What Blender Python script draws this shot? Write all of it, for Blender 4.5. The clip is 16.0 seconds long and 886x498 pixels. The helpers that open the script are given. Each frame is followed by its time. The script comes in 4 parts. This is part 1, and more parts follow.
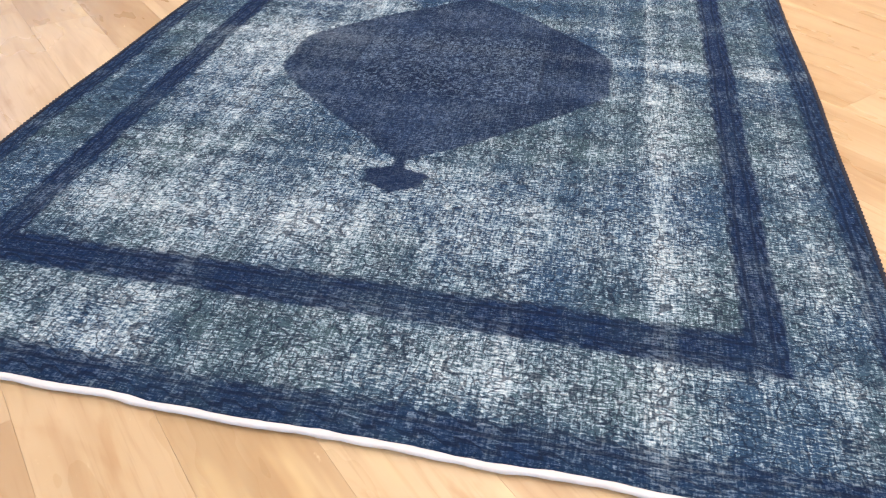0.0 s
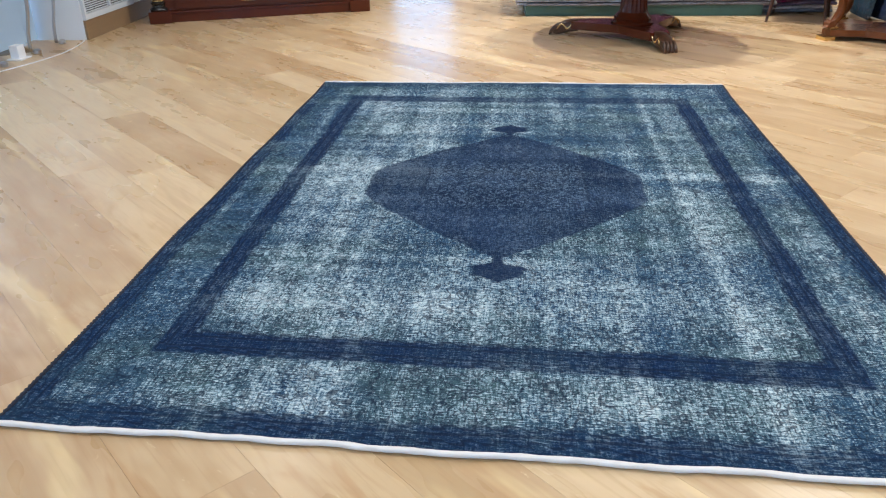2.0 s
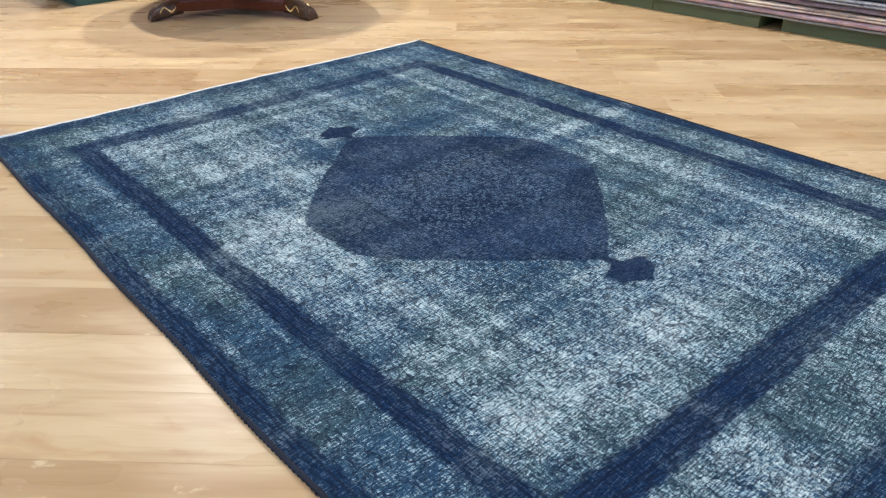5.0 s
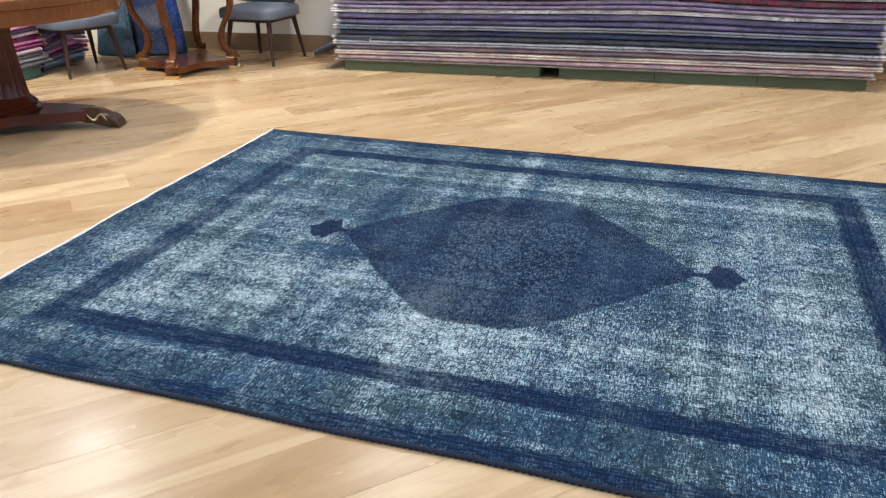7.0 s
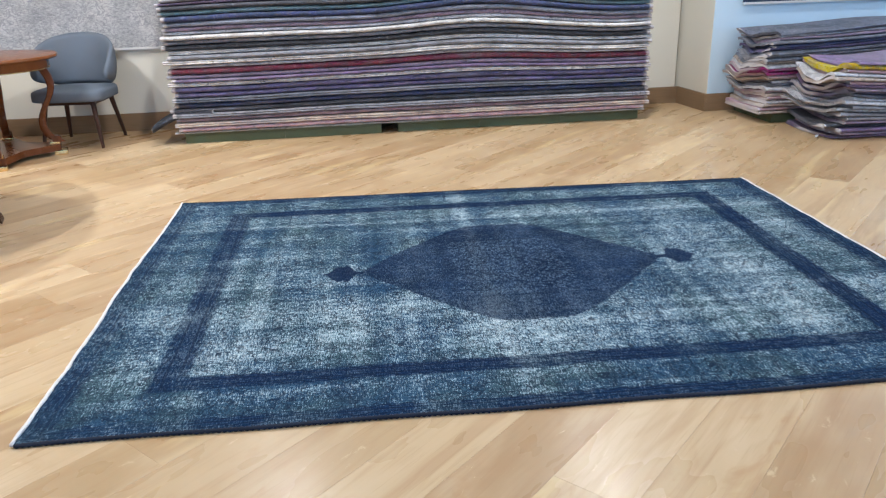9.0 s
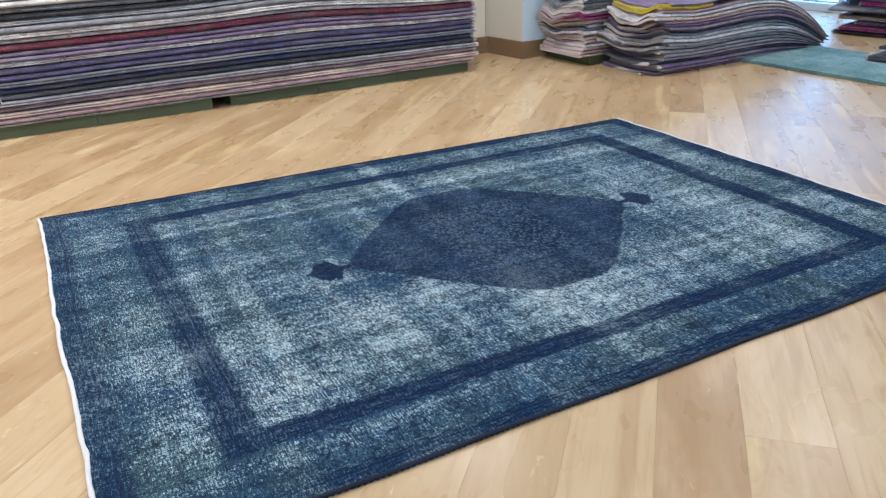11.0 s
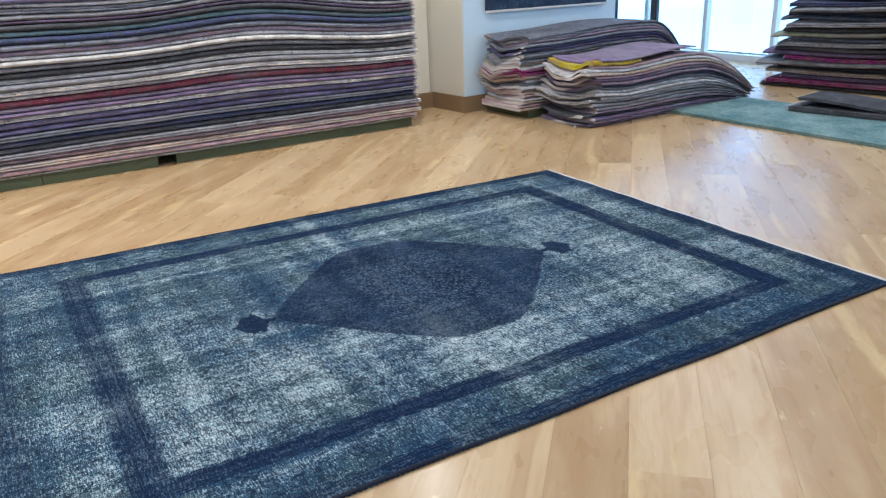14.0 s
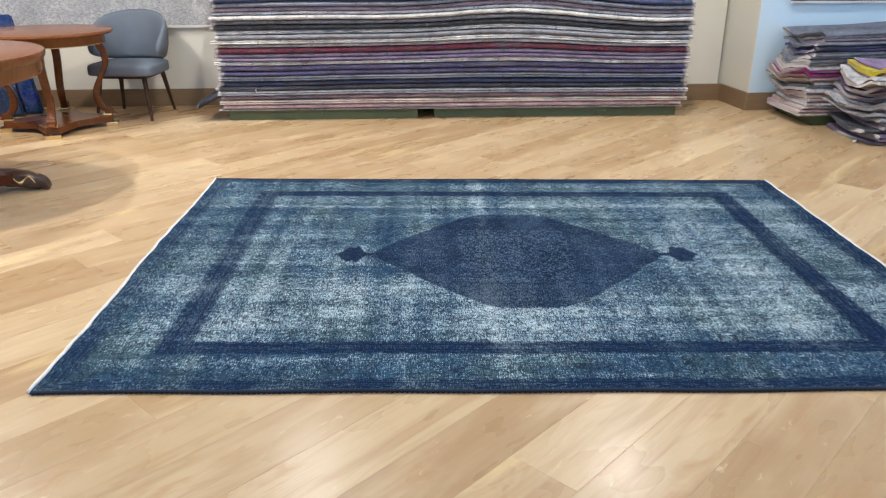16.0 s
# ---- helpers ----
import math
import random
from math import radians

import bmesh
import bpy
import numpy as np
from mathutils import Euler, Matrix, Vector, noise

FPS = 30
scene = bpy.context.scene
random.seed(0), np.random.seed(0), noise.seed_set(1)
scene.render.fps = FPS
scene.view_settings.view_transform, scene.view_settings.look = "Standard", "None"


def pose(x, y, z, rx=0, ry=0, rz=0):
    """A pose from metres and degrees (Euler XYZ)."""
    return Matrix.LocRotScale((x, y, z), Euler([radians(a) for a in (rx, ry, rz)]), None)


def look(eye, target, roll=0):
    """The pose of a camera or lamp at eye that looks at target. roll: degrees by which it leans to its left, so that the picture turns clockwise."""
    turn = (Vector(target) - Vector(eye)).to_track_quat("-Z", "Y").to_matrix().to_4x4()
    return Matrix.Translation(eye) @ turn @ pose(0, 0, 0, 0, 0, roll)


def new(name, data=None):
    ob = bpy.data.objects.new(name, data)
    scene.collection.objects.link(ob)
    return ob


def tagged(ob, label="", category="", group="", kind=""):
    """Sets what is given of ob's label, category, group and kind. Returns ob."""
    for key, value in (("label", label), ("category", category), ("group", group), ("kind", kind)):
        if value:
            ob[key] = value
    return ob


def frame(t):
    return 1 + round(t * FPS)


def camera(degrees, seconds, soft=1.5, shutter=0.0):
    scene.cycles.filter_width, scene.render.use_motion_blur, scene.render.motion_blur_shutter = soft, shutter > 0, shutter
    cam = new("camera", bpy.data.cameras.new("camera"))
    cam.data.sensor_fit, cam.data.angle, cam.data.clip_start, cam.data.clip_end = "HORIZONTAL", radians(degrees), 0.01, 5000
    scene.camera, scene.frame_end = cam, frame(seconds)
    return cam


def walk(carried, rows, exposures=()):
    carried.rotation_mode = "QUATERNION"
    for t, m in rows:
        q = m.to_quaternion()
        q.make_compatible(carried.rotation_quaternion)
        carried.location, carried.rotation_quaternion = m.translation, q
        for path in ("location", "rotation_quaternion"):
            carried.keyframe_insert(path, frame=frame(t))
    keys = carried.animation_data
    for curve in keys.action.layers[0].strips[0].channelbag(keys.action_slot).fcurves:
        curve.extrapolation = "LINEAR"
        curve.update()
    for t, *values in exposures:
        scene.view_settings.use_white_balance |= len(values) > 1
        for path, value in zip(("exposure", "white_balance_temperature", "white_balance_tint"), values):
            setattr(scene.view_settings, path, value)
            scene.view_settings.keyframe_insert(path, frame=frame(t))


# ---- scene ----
cam = camera(60.9, 16.0, soft=1.25)
PATH = [
    (0, (0.11, 0.093, 1.208), (-0.112, 1.659, -0.016), 0.7),
    (0.5, (0.178, -0.134, 1.275), (-0.05, 1.555, 0.228), -0.1),
    (1, (0.129, -0.287, 1.288), (-0.096, 1.448, 0.321), -0.4),
    (1.5, (-0.068, -0.42, 1.287), (-0.243, 1.342, 0.358), -0.2),
    (2, (-0.359, -0.396, 1.248), (-0.461, 1.395, 0.364), -0.7),
    (2.5, (-0.728, -0.316, 1.267), (-0.68, 1.497, 0.423), -0.8),
    (3, (-1.121, -0.26, 1.277), (-0.796, 1.526, 0.438), -0.4),
    (3.5, (-1.44, -0.093, 1.238), (-0.842, 1.595, 0.348), -0.9),
    (3.7, (-1.567, 0.008, 1.247), (-0.882, 1.65, 0.332), -1.1),
    (5.8, (-2.436, 1.429, 1.258), (-0.956, 2.361, 0.288), -0.8),
    (6, (-2.505, 1.561, 1.259), (-0.969, 2.402, 0.294), -1.2),
    (6.5, (-2.69, 1.951, 1.252), (-1.046, 2.607, 0.321), -1.8),
    (7, (-3.018, 2.253, 1.309), (-1.272, 2.758, 0.474), -1.0),
    (7.5, (-3.274, 2.539, 1.338), (-1.467, 2.874, 0.55), -1.6),
    (8, (-3.434, 2.908, 1.373), (-1.586, 3.048, 0.62), -2.3),
    (8.5, (-3.63, 3.226, 1.409), (-1.761, 3.185, 0.698), -1.9),
    (9, (-3.607, 3.559, 1.38), (-1.75, 3.311, 0.68), -1.6),
    (9.5, (-3.388, 3.859, 1.367), (-1.592, 3.358, 0.643), -1.5),
    (9.7, (-3.339, 3.969, 1.357), (-1.576, 3.397, 0.606), -1.5),
    (11.8, (-2.793, 4.828, 1.404), (-1.266, 3.814, 0.604), -2.1),
    (12, (-2.802, 4.861, 1.415), (-1.28, 3.835, 0.619), -2.1),
    (12.5, (-2.834, 4.911, 1.421), (-1.317, 3.871, 0.638), -2.5),
    (13, (-2.893, 4.876, 1.414), (-1.373, 3.826, 0.649), -2.8),
    (13.5, (-3.015, 4.702, 1.413), (-1.484, 3.652, 0.667), -3.9),
    (14, (-3.163, 4.481, 1.436), (-1.582, 3.476, 0.735), -2.2),
    (14.5, (-3.176, 4.203, 1.399), (-1.511, 3.363, 0.675), 0.3),
    (15, (-3.23, 3.868, 1.449), (-1.482, 3.308, 0.656), -0.1),
    (15.5, (-3.452, 3.532, 1.423), (-1.63, 3.258, 0.643), -0.5),
    (16, (-3.756, 3.339, 1.44), (-1.9, 3.235, 0.701), 0.0),
]
walk(cam, [(t, look(eye, target, roll)) for t, eye, target, roll in PATH],
     [(0.0, 0.34, 6950, 22), (0.5, 0.18, 6450, 16), (1.0, 0.13, 6250, 10), (2.5, 0.04, 6080, 10), (3.5, 0.06, 6150, 10), (7.0, 0.09, 6180, 10), (9.0, 0.0, 5850, 10),
      (12.0, -0.13, 6000, 10), (14.0, -0.16, 6080, 10), (15.0, -0.06, 7450, 10), (15.5, -0.02, 7500, 10), (16.0, 0.02, 6150, 10)])

# ---- light ----
world = bpy.data.worlds.new("world")
scene.world = world
world.use_nodes = True
wn = world.node_tree
sky = wn.nodes.new("ShaderNodeTexSky")
sky.sky_type = "NISHITA"
sky.sun_disc = False
sky.sun_elevation, sky.sun_rotation = radians(50), radians(200)
wn.links.new(sky.outputs[0], wn.nodes["Background"].inputs[0])
wn.nodes["Background"].inputs[1].default_value = 0.12
CEIL = 3.6


# ---- material helpers ----
class Tree:
    """A node tree with short calls for building expressions."""

    def __init__(self, name):
        self.mat = bpy.data.materials.new(name)
        self.mat.use_nodes = True
        self.t = self.mat.node_tree
        self.bsdf = self.t.nodes["Principled BSDF"]

    def node(self, kind, **props):
        n = self.t.nodes.new(kind)
        for k, v in props.items():
            setattr(n, k, v)
        return n

    def put(self, sock, v):
        if isinstance(v, (int, float)):
            sock.default_value = v
        elif isinstance(v, tuple):
            sock.default_value = (*v, 1.0) if len(v) == 3 and len(sock.default_value) == 4 else v
        else:
            self.t.links.new(v, sock)

    def m(self, op, a, b=0.0, c=0.0):
        n = self.node("ShaderNodeMath", operation=op)
        for s, v in zip(n.inputs, (a, b, c)):
            self.put(s, v)
        return n.outputs[0]

    def add(self, a, b): return self.m("ADD", a, b)
    def sub(self, a, b): return self.m("SUBTRACT", a, b)
    def mul(self, a, b): return self.m("MULTIPLY", a, b)
    def mn(self, a, b): return self.m("MINIMUM", a, b)
    def mx(self, a, b): return self.m("MAXIMUM", a, b)
    def ab(self, a): return self.m("ABSOLUTE", a)

    def step(self, v, lo, hi, a=0.0, b=1.0):
        n = self.node("ShaderNodeMapRange", interpolation_type="SMOOTHSTEP")
        for i, x in enumerate((v, lo, hi, a, b)):
            self.put(n.inputs[i], x)
        return n.outputs[0]

    def mix(self, f, a, b, mode="MIX"):
        n = self.node("ShaderNodeMix", data_type="RGBA", blend_type=mode)
        self.put(n.inputs[0], f), self.put(n.inputs[6], a), self.put(n.inputs[7], b)
        return n.outputs[2]

    def vec(self, x, y, z=0.0):
        n = self.node("ShaderNodeCombineXYZ")
        for s, v in zip(n.inputs, (x, y, z)):
            self.put(s, v)
        return n.outputs[0]

    def split(self, v):
        n = self.node("ShaderNodeSeparateXYZ")
        self.put(n.inputs[0], v)
        return n.outputs

    def noise(self, v, scale, detail=3.0, rough=0.55, distort=0.0, color=False):
        n = self.node("ShaderNodeTexNoise")
        self.put(n.inputs["Vector"], v)
        n.inputs["Scale"].default_value, n.inputs["Detail"].default_value = scale, detail
        n.inputs["Roughness"].default_value, n.inputs["Distortion"].default_value = rough, distort
        return n.outputs["Color" if color else "Fac"]

    def voronoi(self, v, scale, feature="F1", out="Distance", rnd=1.0):
        n = self.node("ShaderNodeTexVoronoi", feature=feature)
        self.put(n.inputs["Vector"], v)
        n.inputs["Scale"].default_value, n.inputs["Randomness"].default_value = scale, rnd
        return n.outputs[out]

    def coords(self, out="Object"):
        return self.node("ShaderNodeTexCoord").outputs[out]

    def scaled(self, v, s, off=(0, 0, 0), turn=0.0):
        n = self.node("ShaderNodeMapping")
        self.put(n.inputs[0], v)
        n.inputs["Scale"].default_value, n.inputs["Location"].default_value = s, off
        n.inputs["Rotation"].default_value = (0, 0, turn)
        return n.outputs[0]

    def bump(self, h, strength=0.3, dist=0.002):
        n = self.node("ShaderNodeBump")
        self.put(n.inputs["Height"], h)
        n.inputs["Strength"].default_value, n.inputs["Distance"].default_value = strength, dist
        self.t.links.new(n.outputs[0], self.bsdf.inputs["Normal"])

    def done(self, color, rough=0.6, metal=0.0, **more):
        self.put(self.bsdf.inputs["Base Color"], color)
        self.put(self.bsdf.inputs["Roughness"], rough)
        self.put(self.bsdf.inputs["Metallic"], metal)
        for k, v in more.items():
            self.put(self.bsdf.inputs[k.replace("_", " ")], v)
        return self.mat


def simple(name, color, rough=0.6, metal=0.0, vary=0.15, scale=6.0, bump=0.1, grain=60.0):
    """Plain surface with stains at one scale and fine grain at another."""
    t = Tree(name)
    c = t.coords()
    big, fine = t.noise(c, scale, 4), t.noise(c, grain, 3)
    k = t.add(t.mul(t.sub(big, 0.5), 2 * vary), t.mul(t.sub(fine, 0.5), vary))
    dark = tuple(x * (1 - 1.5 * vary) for x in color)
    lite = tuple(min(1, x * (1 + 1.2 * vary)) for x in color)
    t.bump(t.add(fine, t.mul(big, 0.5)), bump, 0.001)
    return t.done(t.mix(t.add(k, 0.5), dark, lite), t.add(rough - 0.06, t.mul(big, 0.12)), metal)


# ---- materials ----
def oak_floor(joined=False):
    """Oiled oak: tone per plank, long grain, stains, painted-in yellow reflections and pale flecks."""
    t = Tree("oak_plank_far" if joined else "oak_plank")
    if joined:
        rnd = t.node("ShaderNodeNewGeometry").outputs["Random Per Island"]
    else:
        rnd = t.node("ShaderNodeObjectInfo").outputs["Random"]
    c = t.coords()
    x, y, z = t.split(c)
    r17, r31 = t.mul(rnd, 17.0), t.mul(rnd, 31.0)
    p = t.vec(t.add(x, r17), y, r31)
    warp = t.noise(t.scaled(p, (0.8, 3.0, 1.0)), 1.6, 2)
    ring = t.m("SINE", t.mul(t.add(t.mul(y, 30.0), t.mul(warp, 14.0)), 3.0))
    grain = t.noise(t.scaled(p, (2.0, 60.0, 1.0)), 2.0, 4)
    blot = t.noise(t.scaled(p, (1.2, 3.5, 1.0)), 1.5, 3)
    r2 = t.m("FRACT", t.mul(rnd, 7.13))
    r3 = t.m("FRACT", t.mul(rnd, 13.7))
    tone = t.mix(r2, (0.42, 0.275, 0.135), (0.60, 0.435, 0.250))
    tone = t.mix(t.mul(t.step(r3, 0.62, 0.95), 0.60), tone, (0.33, 0.19, 0.085))
    tone = t.mix(t.step(blot, 0.45, 0.7, 0.0, 0.5), tone, (0.62, 0.455, 0.27))
    tone = t.mix(t.step(t.add(t.mul(ring, 0.5), grain), 0.55, 1.2, 0.0, 0.16), tone, (0.36, 0.20, 0.085))
    tone = t.mix(t.step(grain, 0.54, 0.8, 0.0, 0.32), tone, (0.33, 0.195, 0.085))
    streak = t.noise(t.scaled(p, (0.8, 9.0, 1.0)), 1.2, 3)
    tone = t.mix(t.step(streak, 0.49, 0.68, 0.0, 0.40), tone, (0.35, 0.195, 0.085))
    stain = t.noise(t.scaled(p, (1.9, 5.5, 1.0), (5, 3, 0)), 1.3, 4, 0.6, 0.6)
    tone = t.mix(t.step(stain, 0.56, 0.70, 0.0, 0.42), tone, (0.38, 0.20, 0.075))
    knot = t.voronoi(t.scaled(p, (0.9, 2.6, 1.0)), 1.3)
    tone = t.mix(t.step(knot, 0.010, 0.028, 0.4, 0.0), tone, (0.13, 0.065, 0.03))
    # yellow streaks paint reflected light into the plank colour
    glint = t.noise(t.scaled(p, (0.9, 5.0, 1.0)), 1.5, 3, 0.5)
    tone = t.mix(t.step(glint, 0.58, 0.72, 0.0, 0.42), tone, (0.78, 0.60, 0.31))
    pale_fleck = t.noise(t.scaled(p, (5.0, 11.0, 1.0), (2, 8, 0)), 1.5, 4, 0.7, 0.5)
    tone = t.mix(t.step(pale_fleck, 0.64, 0.74, 0.0, 0.5), tone, (0.74, 0.58, 0.36))
    t.bump(t.add(grain, t.mul(blot, 0.4)), 0.05, 0.001)
    return t.done(tone, t.add(0.205, t.mul(blot, 0.16)), 0.0, Specular_IOR_Level=0.30)


def rug_main(W, L):
    """Overdyed blue rug: guard bands, worn field, medallion and pendants."""
    t = Tree("overdyed_rug")
    uv = t.node("ShaderNodeUVMap", uv_map="rug").outputs[0]
    p, q, _ = t.split(uv)
    wob = t.noise(uv, 3.0, 3, color=True)
    wx, wy, _ = t.split(wob)
    jit = t.noise(uv, 38.0, 2, color=True)
    jx, jy, _ = t.split(jit)
    P = t.add(p, t.add(t.mul(t.sub(wx, 0.5), 0.035), t.mul(t.sub(jx, 0.5), 0.020)))
    Q = t.add(q, t.add(t.mul(t.sub(wy, 0.5), 0.035), t.mul(t.sub(jy, 0.5), 0.020)))
    # border coordinate: 1 at the outer side of the inner dark band
    Pb = t.add(p, t.add(t.mul(t.sub(wx, 0.5), 0.026), t.mul(t.sub(jx, 0.5), 0.006)))
    Qb = t.add(q, t.add(t.mul(t.sub(wy, 0.5), 0.026), t.mul(t.sub(jy, 0.5), 0.006)))
    s = t.mn(t.mn(t.m("DIVIDE", Pb, 0.255), t.m("DIVIDE", t.sub(W, Pb), 0.27)),
             t.mn(t.m("DIVIDE", Qb, 0.345), t.m("DIVIDE", t.sub(L, Qb), 0.345)))
    outer = t.step(s, 0.24, 0.33, 1.0, 0.0)
    inner = t.mul(t.step(s, 0.97, 1.04), t.step(s, 1.32, 1.42, 1.0, 0.0))
    # dye worn off the bands in places, most at the far end
    thin = t.noise(t.scaled(uv, (1.0, 1.0, 1.0), (6, 1, 0)), 3.4, 4, 0.62)
    thin2 = t.noise(t.scaled(uv, (9.0, 2.0, 1.0), (1, 7, 0)), 1.0, 3, 0.6)
    bald = t.add(t.step(thin, 0.47, 0.62, 0.0, 0.45), t.step(thin2, 0.50, 0.66, 0.0, 0.35))
    bald = t.add(bald, t.step(q, L - 0.62, L - 0.40, 0.0, 0.30))
    inner = t.mul(inner, t.sub(1.0, t.mul(bald, 0.45)))
    outer = t.mul(outer, t.sub(1.0, t.mul(bald, 0.65)))
    # medallion
    cx, cy = 1.268, 1.79
    dx, dy = t.ab(t.sub(P, cx)), t.ab(t.sub(Q, cy))
    k = t.m("POWER", t.mx(t.m("DIVIDE", t.sub(dy, 0.14), 0.615), 0.0), 1.22)
    med = t.step(t.sub(t.mul(0.62, t.sub(1.0, k)), dx), -0.004, 0.014)
    # pendants past the tips
    pd = t.sub(dy, 0.765)
    pw = t.mul(t.add(1.0, t.mul(t.m("SINE", t.mul(pd, 70.0)), 0.22)), t.mn(t.add(0.022, t.mul(t.step(pd, 0.01, 0.06), 0.10)), t.mul(t.sub(0.17, pd), 1.15)))
    pend = t.mul(t.step(t.sub(pw, dx), -0.004, 0.012), t.step(pd, -0.03, -0.02))
    med = t.mx(med, pend)
    # wear: measured pale patches, fold lines and noise
    spots = ((0.52, 0.68, .26, .14, .9), (1.04, 0.67, .20, .12, .9), (2.03, 1.0, .09, .70, .45), (1.30, 0.78, .60, .36, .50),
             (0.74, 2.02, .13, .16, .7), (0.53, 1.90, .24, .30, 1.1), (0.66, 1.34, .22, .20, .6), (0.55, 3.04, .22, .22, .9),
             (0.68, 2.60, .16, .22, .6), (1.41, 2.93, .25, .16, .5), (0.70, 0.22, .24, .11, .8), (1.66, 0.24, .34, .10, .8),
             (2.43, 1.92, .08, .16, .7), (2.42, 0.42, .12, .30, .3), (1.27, 1.00, .12, .035, .9), (1.30, 2.58, .11, .035, .8), (1.57, 0.74, .40, .10, .5))
    pale = -0.12
    for a, b, ra, rb, amp in spots:
        d = t.add(t.m("POWER", t.ab(t.mul(t.sub(P, a), 1 / ra)), 2.0), t.m("POWER", t.ab(t.mul(t.sub(Q, b), 1 / rb)), 2.0))
        pale = t.add(pale, t.mul(t.m("EXPONENT", t.mul(d, -0.9)), amp))
    for axis, at, wide, amp in ((p, 2.03, 0.035, 0.40), (p, 0.86, 0.04, 0.32), (q, 1.93, 0.045, 0.45), (p, 2.12, 0.02, 0.3), (q, 1.02, 0.05, 0.12), (p, 1.10, 0.06, -0.20), (p, 0.30, 0.06, -0.1), (p, 1.62, 0.07, -0.15), (q, 2.5, .08, -.15), (q, 0.45, .06, -.2), (p, 0.14, 0.10, -0.30), (p, 0.62, 0.04, 0.15)):
        d = t.m("POWER", t.ab(t.mul(t.sub(axis, at), 1 / wide)), 2.0)
        pale = t.add(pale, t.mul(t.m("EXPONENT", t.mul(d, -1.0)), amp))
    cloud = t.noise(t.scaled(uv, (1, 1.3, 1)), 2.6, 4, 0.6)
    weft = t.noise(t.scaled(uv, (36, 190, 1)), 1.0, 3, 0.7)
    warp = t.noise(t.scaled(uv, (170, 22, 1), (3, 5, 0)), 1.0, 2, 0.6)
    knots = t.noise(uv, 150.0, 3, 0.75)
    tuft = t.add(t.mul(weft, 0.50), t.add(t.mul(warp, 0.26), t.mul(knots, 0.24)))
    keep = t.sub(1.0, t.mx(t.mul(inner, 0.90), t.mul(outer, 0.86)))
    keep = t.mul(keep, t.sub(1.0, t.mul(pend, 0.8)))
    keep = t.mul(keep, t.sub(1.0, t.mul(med, 0.80)))
    bandp = t.noise(t.vec(t.mul(p, 11.0), t.mul(q, 0.5)), 1.0, 3, 0.6)
    bandq = t.noise(t.vec(t.mul(p, 0.5), t.mul(q, 10.0), 5.0), 1.0, 3, 0.6)
    abrash = t.add(t.mul(t.sub(bandp, 0.5), 0.20), t.mul(t.sub(bandq, 0.5), 0.17))
    worn = t.add(t.add(t.mul(t.mn(pale, 1.0), 0.072), t.mul(t.sub(cloud, 0.5), 0.13)), abrash)
    bare = t.step(t.add(tuft, worn), 0.484, 0.560)
    bare = t.mul(bare, keep)
    # dyed ground
    hue = t.noise(t.scaled(uv, (1, 1, 1), (7, 2, 0)), 1.9, 3)
    ground = t.mix(t.step(hue, 0.38, 0.62), (0.030, 0.072, 0.122), (0.048, 0.088, 0.098))
    ground = t.mix(t.step(cloud, 0.35, 0.6, 0.5, 0.0), ground, (0.020, 0.052, 0.108))
    navy = t.mix(t.step(tuft, 0.35, 0.65), (0.0025, 0.0085, 0.030), (0.016, 0.039, 0.096))
    mednavy = t.mix(t.step(t.add(tuft, t.mul(t.sub(cloud, 0.5), 0.5)), 0.38, 0.66), (0.003, 0.008, 0.027), (0.026, 0.052, 0.112))
    col = t.mix(inner, ground, navy)
    col = t.mix(t.mul(outer, 0.9), col, navy)
    col = t.mix(t.mul(med, 0.92), col, mednavy)
    col = t.mix(t.mul(pend, 0.6), col, (0.006, 0.015, 0.045))
    # drawn outlines: scrolls in the field, vines and rules in the bands
    w2 = t.noise(uv, 9.0, 2, color=True)
    v2 = t.node("ShaderNodeVectorMath", operation="MULTIPLY_ADD")
    t.put(v2.inputs[0], w2), t.put(v2.inputs[1], (0.10, 0.10, 0.0)), t.put(v2.inputs[2], uv)
    curl = t.ab(t.sub(t.noise(uv, 19.0, 1.0, 0.5, 0.5), 0.5))
    curl2 = t.ab(t.sub(t.noise(t.scaled(uv, (1, 1, 1), (4, 1, 0)), 36.0, 0.5, 0.5, 0.6), 0.5))
    curl3 = t.voronoi(v2.outputs[0], 60.0, "DISTANCE_TO_EDGE")
    gate = t.step(t.noise(uv, 7.0, 2), 0.36, 0.48)
    gate2 = t.step(t.noise(t.scaled(uv, (1, 1, 1), (3, 9, 0)), 9.0, 2), 0.40, 0.52)
    lines = t.mx(t.mul(t.step(curl, 0.010, 0.028, 0.95, 0.0), gate), t.mul(t.step(curl2, 0.014, 0.042, 0.9, 0.0), gate2))
    lines = t.mx(lines, t.mul(t.step(curl3, 0.03, 0.10, 0.75, 0.0), t.step(t.noise(t.scaled(uv, (1, 1, 1), (8, 8, 0)), 12.0, 2), 0.46, 0.56)))
    lines = t.mul(lines, t.sub(1.0, t.mul(med, 0.35)))
    lines = t.mul(lines, t.sub(1.0, t.mx(inner, outer)))
    zig = t.m("SINE", t.mul(t.add(p, q), 75.0))
    vine = t.mul(t.step(zig, -0.5, 0.5, -1.0, 1.0), 0.022)
    rules = 0.0
    for at, wob_amp in ((1.13, 0.0), (1.28, 0.0), (1.06, 1.0), (1.35, 1.0), (0.19, 0.0), (0.10, 1.0), (0.27, 1.0)):
        e = t.ab(t.sub(t.sub(s, at), t.mul(vine, wob_amp)))
        rules = t.mx(rules, t.mul(t.step(e, 0.009, 0.026, 0.95, 0.0), t.sub(1.0, t.mul(bald, 0.5))))
